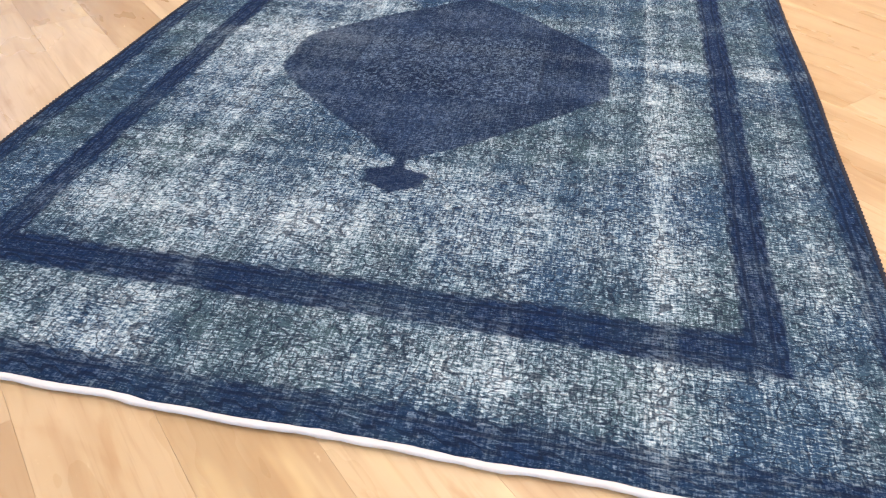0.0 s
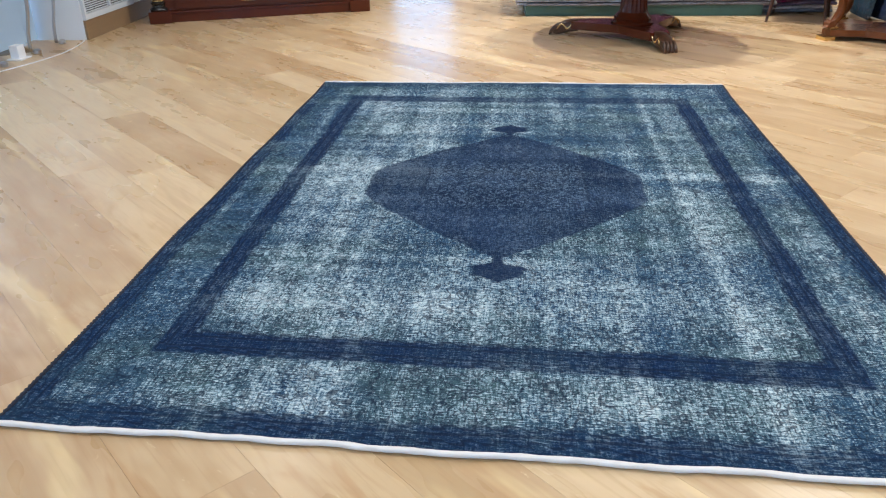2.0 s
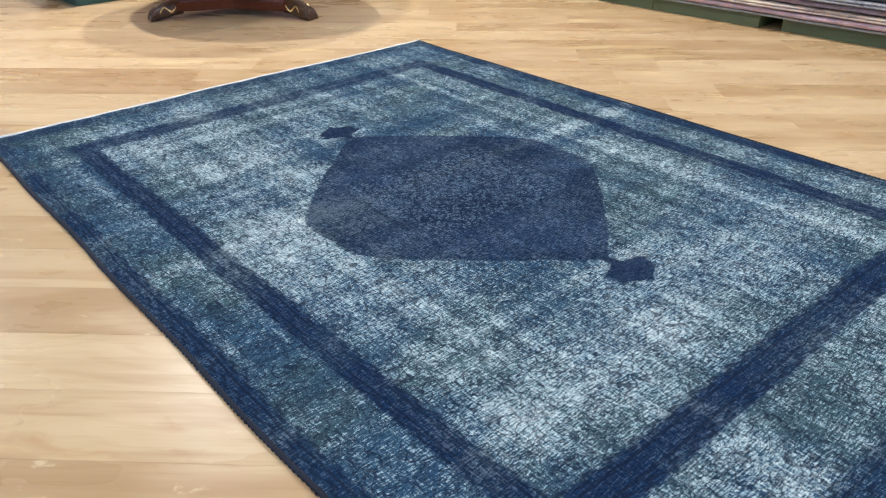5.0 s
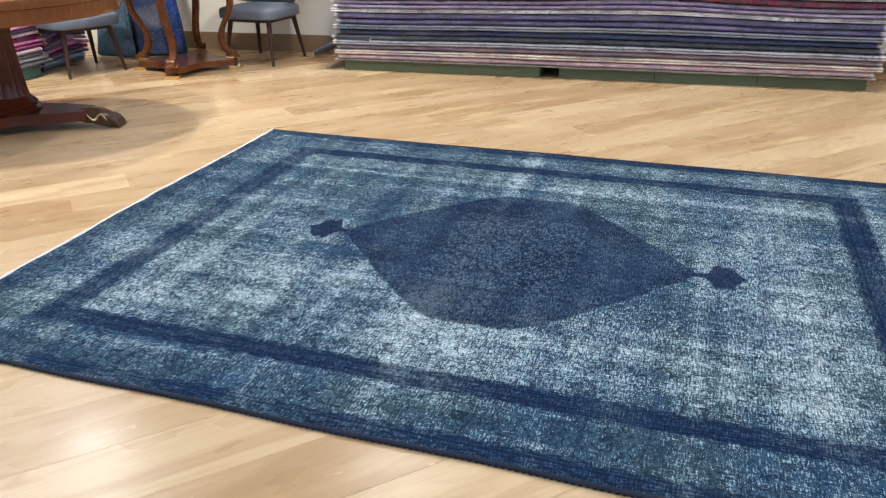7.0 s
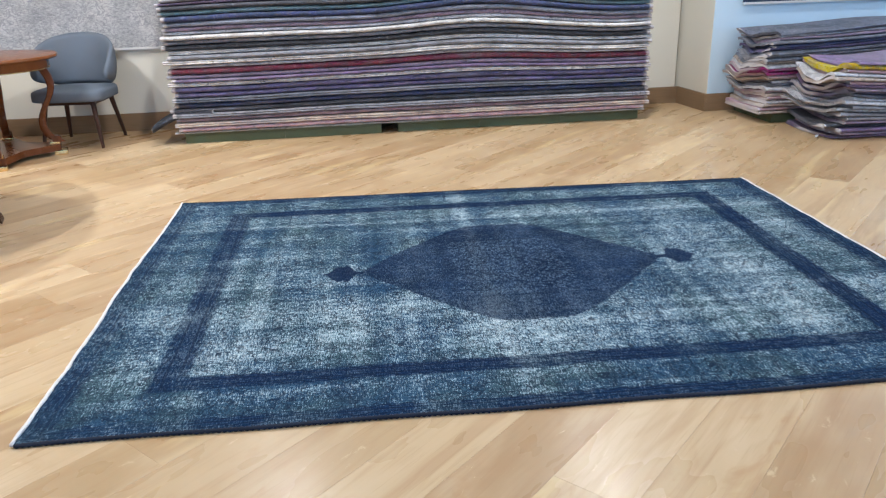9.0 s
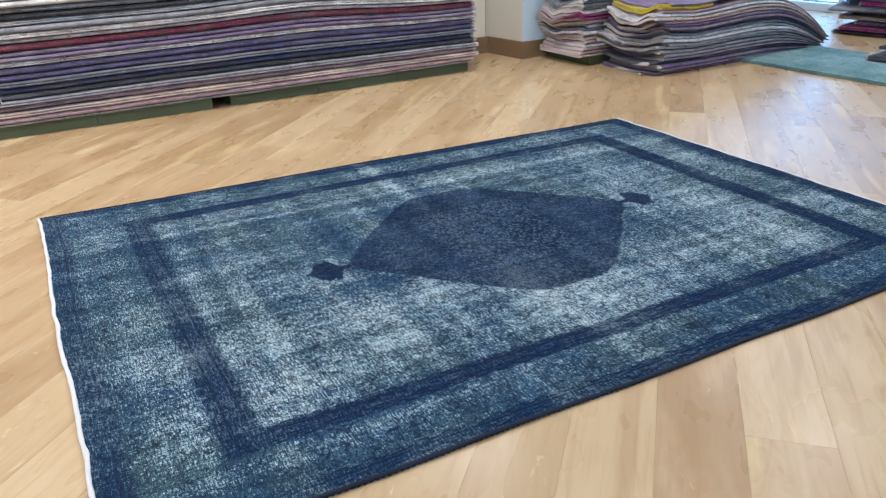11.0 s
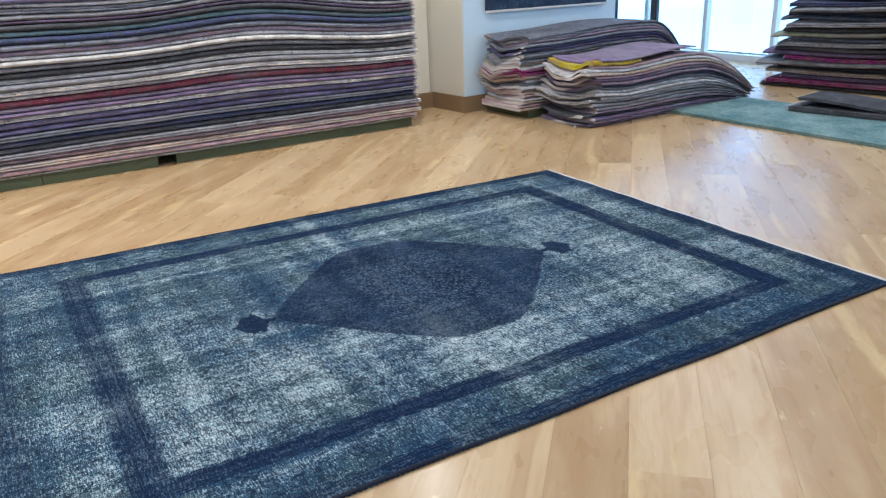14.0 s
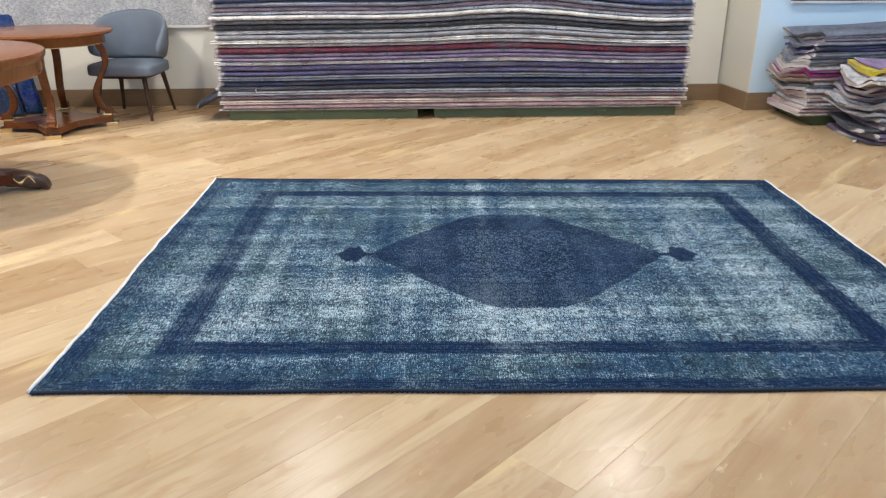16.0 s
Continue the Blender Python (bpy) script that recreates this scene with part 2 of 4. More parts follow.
    ros = t.voronoi(v2.outputs[0], 42.0, "DISTANCE_TO_EDGE")
    rules = t.mx(rules, t.mul(t.step(ros, 0.03, 0.1, 0.6, 0.0), t.mul(t.step(s, 1.14, 1.17), t.step(s, 1.24, 1.27, 1.0, 0.0))))
    # cartouches along the main border
    inborder = t.mul(t.step(s, 0.36, 0.44), t.step(s, 0.86, 0.94, 1.0, 0.0))
    cell = t.ab(t.sub(t.m("FRACT", t.mul(q, 3.3)), 0.5))
    rad = t.m("SQRT", t.add(t.m("POWER", t.mul(cell, 1.6), 2.0), t.m("POWER", t.sub(s, 0.65), 2.0)))
    side = t.step(t.mn(t.sub(W, p), p), 0.24, 0.28, 1.0, 0.0)
    ring = t.mul(t.mul(t.step(t.ab(t.sub(rad, 0.24)), 0.015, 0.06, 0.55, 0.0), side), t.mul(inborder, t.step(t.noise(uv, 5.0, 2), 0.38, 0.52)))
    inkmed = t.mul(t.mul(t.step(dx, 0.30, 0.31, 1.0, 0.0), t.step(dy, 0.24, 0.25, 1.0, 0.0)), t.step(curl2, 0.01, 0.05, 0.8, 0.0))
    panel = t.mul(t.step(dx, 0.33, 0.37, 1.0, 0.0), t.step(dy, 0.27, 0.30, 1.0, 0.0))
    motif = t.mul(t.mul(t.step(curl2, 0.06, 0.10), t.step(tuft, 0.44, 0.56)), t.mul(med, t.add(0.07, t.mul(panel, 0.42))))
    frame_line = t.mul(t.mul(t.step(t.ab(t.sub(dx, 0.36)), 0.004, 0.010, 0.8, 0.0), t.step(dy, 0.16, 0.18, 1.0, 0.0)), t.step(jy, 0.40, 0.5))
    inkmed = t.mx(t.mx(inkmed, frame_line), t.mul(med, t.step(curl3, 0.03, 0.10, 0.55, 0.0)))
    edge = t.mul(t.mul(t.sub(1.0, t.ab(t.sub(t.mul(med, 2.0), 1.0))), 0.8), t.step(jx, 0.42, 0.55))
    ink = t.mx(t.mx(lines, rules), t.mx(ring, t.mx(inkmed, edge)))
    col = t.mix(t.mul(bare, 0.92), col, t.mix(t.step(t.add(tuft, worn), 0.52, 0.66), (0.23, 0.335, 0.385), (0.58, 0.66, 0.66)))
    fleck = t.mul(t.step(t.noise(t.scaled(uv, (80, 210, 1)), 1.0, 2, 0.8), 0.62, 0.70), t.sub(1.0, t.mx(t.mul(t.mx(inner, outer), 0.6), t.mul(med, 0.72))))
    col = t.mix(t.mul(fleck, 0.62), col, (0.44, 0.53, 0.56))
    col = t.mix(motif, col, (0.17, 0.25, 0.33))
    hole = t.step(t.noise(t.scaled(uv, (70, 170, 1), (9, 4, 0)), 1.0, 3, 0.75), 0.50, 0.60)
    col = t.mix(t.mul(hole, t.sub(0.64, t.mul(bare, 0.16))), col, (0.006, 0.017, 0.042))
    col = t.mix(t.mul(ink, 0.8), col, (0.008, 0.013, 0.030))
    t.bump(t.add(tuft, t.mul(ink, -0.4)), 0.5, 0.003)
    return t.done(col, 1.0, 0.0, Specular_IOR_Level=0.03)


def stacked_rug():
    """Folded rugs: colour of the object, mottled, with a woven edge."""
    t = Tree("folded_rug_wool")
    info = t.node("ShaderNodeObjectInfo")
    rnd = t.mul(info.outputs["Random"], 40.0)
    g = t.coords("Generated")
    c = t.coords()
    x, y, z = t.split(c)
    v = t.vec(x, t.add(y, rnd), z)
    base = info.outputs["Color"]
    mott = t.noise(t.scaled(v, (3, 4, 6)), 1.6, 4, 0.65)
    fine = t.noise(v, 120.0, 3, 0.7)
    mid = t.noise(t.scaled(v, (14, 16, 16)), 1.0, 3, 0.7)
    hsv = t.node("ShaderNodeHueSaturation")
    t.put(hsv.inputs["Hue"], t.step(mott, 0.3, 0.7, 0.48, 0.52))
    t.put(hsv.inputs["Saturation"], t.step(mid, 0.3, 0.7, 0.6, 1.12))
    t.put(hsv.inputs["Value"], t.step(t.add(t.mul(mott, 0.6), t.mul(mid, 0.4)), 0.3, 0.7, 0.6, 1.35))
    t.put(hsv.inputs["Color"], base)
    col = t.mix(t.step(mid, 0.60, 0.72, 0.0, 0.28), hsv.outputs[0], (0.40, 0.38, 0.37))
    col = t.mix(t.step(t.mul(mott, mid), 0.33, 0.42, 0.0, 0.5), col, (0.05, 0.04, 0.06))
    soft = t.noise(t.scaled(v, (30, 45, 90)), 1.0, 3, 0.75)
    col = t.mix(t.step(soft, 0.56, 0.70, 0.0, 0.22), col, (0.46, 0.43, 0.41))
    col = t.mix(t.step(soft, 0.44, 0.30, 0.0, 0.28), col, (0.03, 0.028, 0.035))
    # faded lengths of the fold, figured stretches and the pale selvedge at both ends
    fade = t.noise(t.vec(0.0, t.mul(t.add(y, rnd), 0.8), t.mul(z, 2.0)), 1.0, 2)
    col = t.mix(t.step(fade, 0.55, 0.72, 0.0, 0.55), col, (0.27, 0.25, 0.27))
    fig = t.noise(t.vec(t.mul(x, 30.0), t.mul(t.add(y, rnd), 55.0), t.mul(z, 40.0)), 1.0, 2, 0.7)
    col = t.mix(t.mul(t.step(fig, 0.54, 0.62, 0.0, 0.6), t.step(t.noise(t.vec(0.0, t.mul(t.add(y, rnd), 1.7), 3.0), 1.0, 2), 0.56, 0.62)), col, (0.06, 0.05, 0.08))
    gy = t.split(g)[1]
    col = t.mix(t.mx(t.step(gy, 0.990, 0.996, 0.0, 0.75), t.step(gy, 0.004, 0.010, 0.75, 0.0)), col, (0.62, 0.56, 0.53))
    t.bump(t.add(fine, soft), 0.8, 0.005)
    return t.done(col, 0.95, 0.0, Specular_IOR_Level=0.06)


def polished_wood(name, dark, lite, rough=0.22, stretch=(3, 3, 30)):
    t = Tree(name)
    c = t.coords()
    g = t.noise(t.scaled(c, stretch), 1.5, 4, 0.6, 1.0)
    b = t.noise(c, 2.5, 3)
    col = t.mix(t.add(t.mul(g, 0.75), t.mul(b, 0.3)), dark, lite)
    t.bump(g, 0.05, 0.001)
    return t.done(col, t.add(rough, t.mul(b, 0.15)), 0.0, Coat_Weight=0.10, Coat_Roughness=0.05, Specular_IOR_Level=0.22)


def hung_rug_mat(name, a, b, c3):
    t = Tree(name)
    c = t.coords()
    n1 = t.noise(c, 3.0, 4, 0.65)
    n2 = t.noise(t.scaled(c, (40, 40, 120)), 1.0, 3, 0.7)
    v = t.ab(t.sub(t.noise(c, 16.0, 2, 0.5, 0.8), 0.5))
    col = t.mix(t.step(t.add(t.mul(n1, 0.5), t.mul(n2, 0.5)), 0.35, 0.65), a, b)
    col = t.mix(t.mul(t.step(v, 0.02, 0.06, 0.5, 0.0), t.step(n1, 0.4, 0.6)), col, c3)
    t.bump(n2, 0.4, 0.003)
    return t.done(col, 0.95, 0.0, Specular_IOR_Level=0.1)


RUG_W, RUG_L = 2.60, 3.66
M_OAK = oak_floor()
M_OAK_FAR = oak_floor(True)
M_RUG = rug_main(RUG_W, RUG_L)
M_FOLD = stacked_rug()
M_WALL = simple("wall_paint_cream", (0.78, 0.73, 0.60), 0.75, 0, 0.04, 1.2, 0.06, 90)
M_WALLW = simple("wall_paint_white", (0.80, 0.80, 0.78), 0.75, 0, 0.03, 1.2, 0.06, 90)
# wall paint with the pier's blue daylight put into its colour
M_WALLDAY = simple("wall_paint_blue_daylight", (0.60, 0.74, 0.82), 0.75, 0, 0.04, 1.2, 0.06, 90)
M_CEIL = simple("ceiling_paint", (0.80, 0.79, 0.76), 0.9, 0, 0.03, 1.0, 0.05, 60)
M_BASEB = polished_wood("baseboard_oak", (0.20, 0.125, 0.065), (0.32, 0.21, 0.115), 0.4, (2, 2, 30))
M_SUB = simple("subfloor", (0.20, 0.13, 0.07), 0.9)
M_GREEN = simple("pallet_green_paint", (0.095, 0.115, 0.052), 0.6, 0, 0.3, 5.0, 0.25, 70)
M_TEALP = simple("pallet_teal_paint", (0.06, 0.135, 0.105), 0.6, 0, 0.3, 5.0, 0.25, 70)
M_GAPSHADE = simple("painted_gap_shade", (0.012, 0.011, 0.010), 0.9)
M_BIND = simple("cotton_binding_white", (0.66, 0.63, 0.59), 0.9, 0, 0.12, 20, 0.6, 220)
M_CORD = simple("navy_wool_cord", (0.008, 0.011, 0.024), 0.95, 0, 0.5, 60, 0.8, 260)
M_MAHOG = polished_wood("mahogany_polish", (0.034, 0.0065, 0.003), (0.115, 0.025, 0.009), 0.12)
M_WALNUT = polished_wood("walnut_veneer", (0.10, 0.030, 0.009), (0.26, 0.092, 0.027), 0.16, (4, 18, 4))
M_WALLEG = polished_wood("walnut_leg", (0.055, 0.016, 0.006), (0.19, 0.062, 0.019), 0.2)
M_PAW = simple("carved_dark_wood_gilt", (0.075, 0.036, 0.020), 0.3, 0.2, 0.6, 40, 0.5, 90)
M_BRASS = simple("brass", (0.80, 0.58, 0.26), 0.25, 1.0, 0.1, 12, 0.05)
M_BLACKW = simple("ebonised_wood", (0.018, 0.015, 0.013), 0.25, 0, 0.2)
M_CHAIRL = polished_wood("dark_stained_beech", (0.030, 0.014, 0.009), (0.075, 0.034, 0.020), 0.35)
M_CHAIRF = simple("grey_blue_velvet", (0.135, 0.158, 0.188), 0.75, 0, 0.18, 5, 0.3, 160)
M_GRILLE = simple("grille_metal_white", (0.62, 0.66, 0.68), 0.45, 0.0, 0.05)
M_STEEL = simple("brushed_steel", (0.55, 0.55, 0.56), 0.3, 1.0, 0.1)
M_DRUM = simple("grey_drum_metal", (0.18, 0.19, 0.20), 0.4, 0.4, 0.15)
M_WHITEP = simple("white_plastic", (0.80, 0.81, 0.82), 0.4, 0, 0.03)
M_FRAME = simple("shopfront_frame_white", (0.72, 0.73, 0.74), 0.45, 0, 0.05)
M_FRAMED = simple("shopfront_frame_dark", (0.030, 0.024, 0.022), 0.4, 0, 0.1)
M_PANELB = simple("pale_blue_panel", (0.50, 0.66, 0.82), 0.6, 0, 0.06, 2.0)
M_PAVE = simple("pavement_stone", (0.55, 0.54, 0.52), 0.8, 0, 0.1, 3.0)
M_FACADE = simple("facade_render", (0.72, 0.70, 0.66), 0.85, 0, 0.06, 1.0)
M_BLUECLOTH = simple("blue_banner_cloth", (0.06, 0.13, 0.34), 0.8, 0, 0.1, 3.0)
M_TEALRUG = hung_rug_mat("teal_patchwork_rug", (0.075, 0.15, 0.16), (0.20, 0.30, 0.29), (0.30, 0.36, 0.34))
M_HUNG = hung_rug_mat("silver_grey_worn_rug", (0.27, 0.27, 0.27), (0.62, 0.60, 0.57), (0.18, 0.18, 0.20))
M_HUNGB = hung_rug_mat("dark_blue_worn_rug", (0.015, 0.03, 0.06), (0.05, 0.08, 0.13), (0.10, 0.14, 0.18))
M_GLASS = Tree("clear_glass").done((1, 1, 1), 0.0, 0.0, Transmission_Weight=1.0, IOR=1.02)


def lamp_disc():
    t = Tree("lamp_lens")
    return t.done((1, 1, 1), 0.5, 0, Emission_Color=(1.0, 0.92, 0.80), Emission_Strength=4.0)


M_LENS = lamp_disc()
M_LENS.cycles.emission_sampling = "NONE"


# ---- mesh helpers ----
def obj(name, bm, mat, parent=None, m=None, smooth=False):
    me = bpy.data.meshes.new(name)
    bm.normal_update()
    bm.to_mesh(me)
    bm.free()
    if smooth:
        me.shade_smooth() if smooth is True else me.set_sharp_from_angle(angle=radians(smooth))
    me.materials.append(mat)
    ob = new(name, me)
    if parent:
        ob.parent = parent
    if m is not None:
        ob.matrix_basis = m
    return ob


def part(name, bm, mat, parent, label="", m=None, smooth=False):
    ob = obj(name, bm, mat, parent, m, smooth)
    if label:
        ob["label"] = label
    return ob


def box(sx, sy, sz, x=0, y=0, z=0, bevel=0.0, seg=2, bm=None):
    """A bevelled box, centred in x and y, its underside at z."""
    b = bmesh.new()
    bmesh.ops.create_cube(b, size=1.0, matrix=Matrix.Translation((x, y, z + sz / 2)) @ Matrix.Diagonal((sx, sy, sz, 1)))
    if bevel:
        bmesh.ops.bevel(b, geom=b.edges[:], offset=bevel, segments=seg, affect="EDGES", profile=0.7)
    if bm is None:
        return b
    me = bpy.data.meshes.new("tmp")
    b.to_mesh(me)
    b.free()
    bm.from_mesh(me)
    bpy.data.meshes.remove(me)
    return bm


def span(x0, x1, y0, y1, z0, z1, bevel=0.0, seg=2):
    return box(x1 - x0, y1 - y0, z1 - z0, (x0 + x1) / 2, (y0 + y1) / 2, z0, bevel, seg)


def lathe(profile, n=28, bm=None, x=0, y=0):
    """A turned form from (radius, height) pairs."""
    bm = bm or bmesh.new()
    rings = []
    for r, z in profile:
        rings.append([bm.verts.new((x + r * math.cos(2 * math.pi * i / n), y + r * math.sin(2 * math.pi * i / n), z)) for i in range(n)])
    for a, b in zip(rings, rings[1:]):
        for i in range(n):
            bm.faces.new((a[i], a[(i + 1) % n], b[(i + 1) % n], b[i]))
    bm.faces.new(rings[0][::-1])
    bm.faces.new(rings[-1])
    return bm


def prism(points, z0, z1, bevel=0.0):
    bm = bmesh.new()
    low = [bm.verts.new((x, y, z0)) for x, y in points]
    high = [bm.verts.new((x, y, z1)) for x, y in points]
    n = len(points)
    bm.faces.new(low[::-1]), bm.faces.new(high)
    for i in range(n):
        bm.faces.new((low[i], low[(i + 1) % n], high[(i + 1) % n], high[i]))
    if bevel:
        bmesh.ops.bevel(bm, geom=[e for e in bm.edges], offset=bevel, segments=2, affect="EDGES")
    return bm


def sweep(path, section, close=True):
    """A tube along path; section(i) gives (width, depth) of a rounded rectangle, path gives (centre, side, up)."""
    bm = bmesh.new()
    rings = []
    k = 12
    for i, (c, side, up) in enumerate(path):
        w, d = section(i)
        ring = []
        for j in range(k):
            a = 2 * math.pi * j / k
            ca, sa = math.cos(a), math.sin(a)
            px = math.copysign(abs(ca) ** 0.6, ca) * w / 2
            py = math.copysign(abs(sa) ** 0.6, sa) * d / 2
            ring.append(bm.verts.new(Vector(c) + Vector(side) * px + Vector(up) * py))
        rings.append(ring)
    for a, b in zip(rings, rings[1:]):
        for j in range(k):
            bm.faces.new((a[j], a[(j + 1) % k], b[(j + 1) % k], b[j]))
    if close:
        bm.faces.new(rings[0][::-1]), bm.faces.new(rings[-1])
    return bm


def thing(name, label, category, group="", m=None, kind=""):
    ob = new(name)
    ob.empty_display_size = 0.1
    if m is not None:
        ob.matrix_basis = m
    return tagged(ob, label, category, group, kind)


# ---- room ----
NORTH, SOUTH, WEST, EAST = 12.4, -5.2, -3.85, 3.87
tagged(obj("floor", span(WEST - 1.6, 7.0, SOUTH, NORTH, -0.06, -0.013), M_SUB), "oak plank floor laid diagonally over a dark subfloor", "floor", kind="structure")
floor_ob = bpy.data.objects["floor"]
tagged(obj("wall_east", span(EAST, EAST + 0.2, 0.10, NORTH, -0.02, CEIL), M_WALL), "cream painted plaster wall behind the rug stack", "wall", kind="structure")
tagged(obj("wall_pier", prism([(EAST + 0.2, 0.10), (EAST, 0.06), (3.335, 0.015), (3.335, -2.10), (3.60, -2.10), (3.60, -0.4), (EAST + 0.2, -0.2)], -0.02, CEIL), M_WALL),
       "cream painted return wall beside the shop entrance", "wall", kind="structure")
# thin skin added over the pier to carry the painted-in daylight
tagged(obj("wall_pier_face", span(3.327, 3.3345, -2.10, 0.010, 0.166, CEIL), M_WALLDAY), "pier face with blue daylight put into its colour", "wall", kind="structure")
tagged(obj("wall_entrance", span(6.8, 7.0, SOUTH, -0.25, -0.02, CEIL), M_WALLW), "white side wall of the shop entrance", "wall", kind="structure")
tagged(obj("wall_inner", span(EAST + 0.2, 6.8, -0.45, -0.25, -0.02, CEIL), M_WALLW), "white inner wall of the shop entrance", "wall", kind="structure")
tagged(obj("ceiling", span(WEST - 1.6, 7.0, SOUTH - 0.2, NORTH + 0.2, CEIL, CEIL + 0.15), M_CEIL), "plain white plaster ceiling", "ceiling", kind="structure")
for k, (x0, x1, y0, y1) in enumerate(((WEST - 0.2, WEST, 6.19, NORTH), (WEST - 0.2, WEST, SOUTH, 2.2), (WEST - 1.2, WEST - 0.2, 6.19, 6.39), (WEST - 1.2, WEST - 0.2, 2.0, 2.2))):
    tagged(obj(("wall_west", "wall_west_south", "wall_bay_north", "wall_bay_south")[k], span(x0, x1, y0, y1, -0.02, CEIL), M_WALLW), "white painted plaster wall by the window bay", "wall", kind="structure")
for name, (x0, x1, y0, y1) in {"baseboard_east": (EAST - 0.022, EAST, 0.075, 7.7), "baseboard_west": (WEST, WEST + 0.022, 6.195, 9.0)}.items():
    tagged(obj(name, span(x0, x1, y0, y1, 0.0, 0.165, 0.004), M_BASEB), "brown oak baseboard along the plaster wall", "baseboard", kind="structure")
tagged(obj("baseboard_return", prism([(EAST - 0.003, 0.062), (3.313, 0.018), (3.313, 0.039), (EAST - 0.003, 0.084)], 0.0, 0.167), M_BASEB), "brown oak baseboard along the return wall", "baseboard", kind="structure")
tagged(obj("baseboard_pier", span(3.311, 3.333, -2.10, 0.017, 0.0, 0.165), M_BASEB), "brown oak baseboard on the pier", "baseboard", kind="structure")


def shopfront(name, x0, x1, y, z1, n, mat, facing, label):
    """A glazed front with posts, head, sill and panes along x."""
    top = thing(name, label, "window", kind="structure", m=pose(0, y, 0))
    w = (x1 - x0) / n
    for i in range(n + 1):
        part("post", span(x0 + i * w - 0.035, x0 + i * w + 0.035, -0.05, 0.05, 0.0, z1, 0.006), mat, top)
    part("sill", span(x0, x1, -0.055, 0.055, 0.0, 0.10, 0.006), mat, top)
    part("head", span(x0, x1, -0.055, 0.055, z1 - 0.08, z1, 0.006), mat, top)
    for i in range(n):
        g = part("pane", span(x0 + i * w + 0.035, x0 + (i + 1) * w - 0.035, -0.004, 0.004, 0.10, z1 - 0.08), M_GLASS, top)
        g.visible_shadow = False
    return top


shopfront("window_1", 2.2, 6.8, SOUTH, 3.0, 4, M_FRAME, 1, "glazed shopfront with white frames, daylight behind")
tagged(obj("wall_south", span(0.50, 2.16, SOUTH - 0.1, SOUTH + 0.1, -0.02, 3.0), M_WALLW), "white painted plaster wall beside the shopfront", "wall", kind="structure")
shopfront("window_2", -3.85, 0.46, SOUTH, 3.0, 3, M_FRAME, 1, "glazed shopfront with white frames, daylight behind")
shopfront("window_3", -1.85, -0.85, NORTH, 2.8, 1, M_FRAME, -1, "glazed back doors with white frames, daylight behind")
for name, x0, x1, y0, y1, z0 in (("wall_south_head", -4.05, 7.0, SOUTH - 0.1, SOUTH + 0.1, 3.0), ("wall_north_head", -1.85, -0.85, NORTH - 0.1, NORTH + 0.1, 2.8),
                                 ("wall_north_west", -5.4, -1.85, NORTH - 0.1, NORTH + 0.1, -0.02), ("wall_north", -0.85, 4.1, NORTH - 0.1, NORTH + 0.1, -0.02)):
    tagged(obj(name, span(x0, x1, y0, y1, z0, CEIL), M_WALLW), "white painted plaster wall round the glazing", "wall", kind="structure")
# window bay in the west wall
bay = thing("window_4", "tall bay window with white frames, daylight behind", "window", kind="structure", m=pose(WEST - 1.15, 0, 0))
for y in (2.2, 3.2, 4.2, 5.2, 6.19):
    part("post", span(-0.05, 0.05, y - 0.035, y + 0.035, 0.0, 3.0, 0.006), M_FRAME, bay)
part("sill", span(-0.06, 0.06, 2.2, 6.19, 0.0, 0.25, 0.006), M_FRAME, bay)
part("head", span(-0.06, 0.06, 2.2, 6.19, 2.92, CEIL, 0.006), M_FRAME, bay)
for y in (2.2, 3.2, 4.2, 5.2):
    part("pane", span(-0.004, 0.004, y + 0.035, y + 0.955, 0.25, 2.92), M_GLASS, bay).visible_shadow = False
# outside
tagged(obj("ground", span(-40, 40, -40, 40, -0.20, -0.10), M_PAVE), "pale stone pavement outside the shop", "ground", kind="structure")

# daylight at the glazing
for name, at, to, sx, sy, watts in (("daylight_south", (4.5, SOUTH - 0.15, 1.5), (4.5, 0, 1.3), 4.5, 2.8, 150), ("daylight_south_west", (-1.7, SOUTH - 0.15, 1.5), (-1.2, 0, 1.2), 4.2, 2.8, 60),
                                    ("daylight_north", (-1.35, NORTH + 0.15, 1.4), (-1.35, 0, 1.2), 1.0, 2.6, 16), ("daylight_bay", (WEST - 1.3, 4.2, 1.6), (0, 4.2, 1.0), 3.9, 2.6, 60)):
    la = bpy.data.lights.new(name, "AREA")
    la.shape, la.size, la.size_y, la.energy, la.color = "RECTANGLE", sx, sy, watts, (0.27, 0.56, 1.0)
    new(name, la).matrix_world = look(at, to)


# ---- ceiling spots ----
def downlight(x, y, watts=30):
    d = thing("ceiling_spot", "round white recessed ceiling spot, lit", "ceiling light", "ceiling spots", pose(x, y, CEIL))
    part("trim_ring", lathe([(0.10, -0.004), (0.10, -0.016), (0.085, -0.022), (0.075, -0.016), (0.075, -0.004)], 24), M_WHITEP, d)
    part("lens", lathe([(0.074, -0.006), (0.074, -0.010)], 24), M_LENS, d)
    la = bpy.data.lights.new("spot_light", "AREA")
    la.shape, la.size, la.energy, la.color, la.spread = "DISK", 0.11, watts, (1.0, 0.975, 0.93), radians(150)
    new("spot_light", la).matrix_world = pose(x, y, CEIL - 0.03)


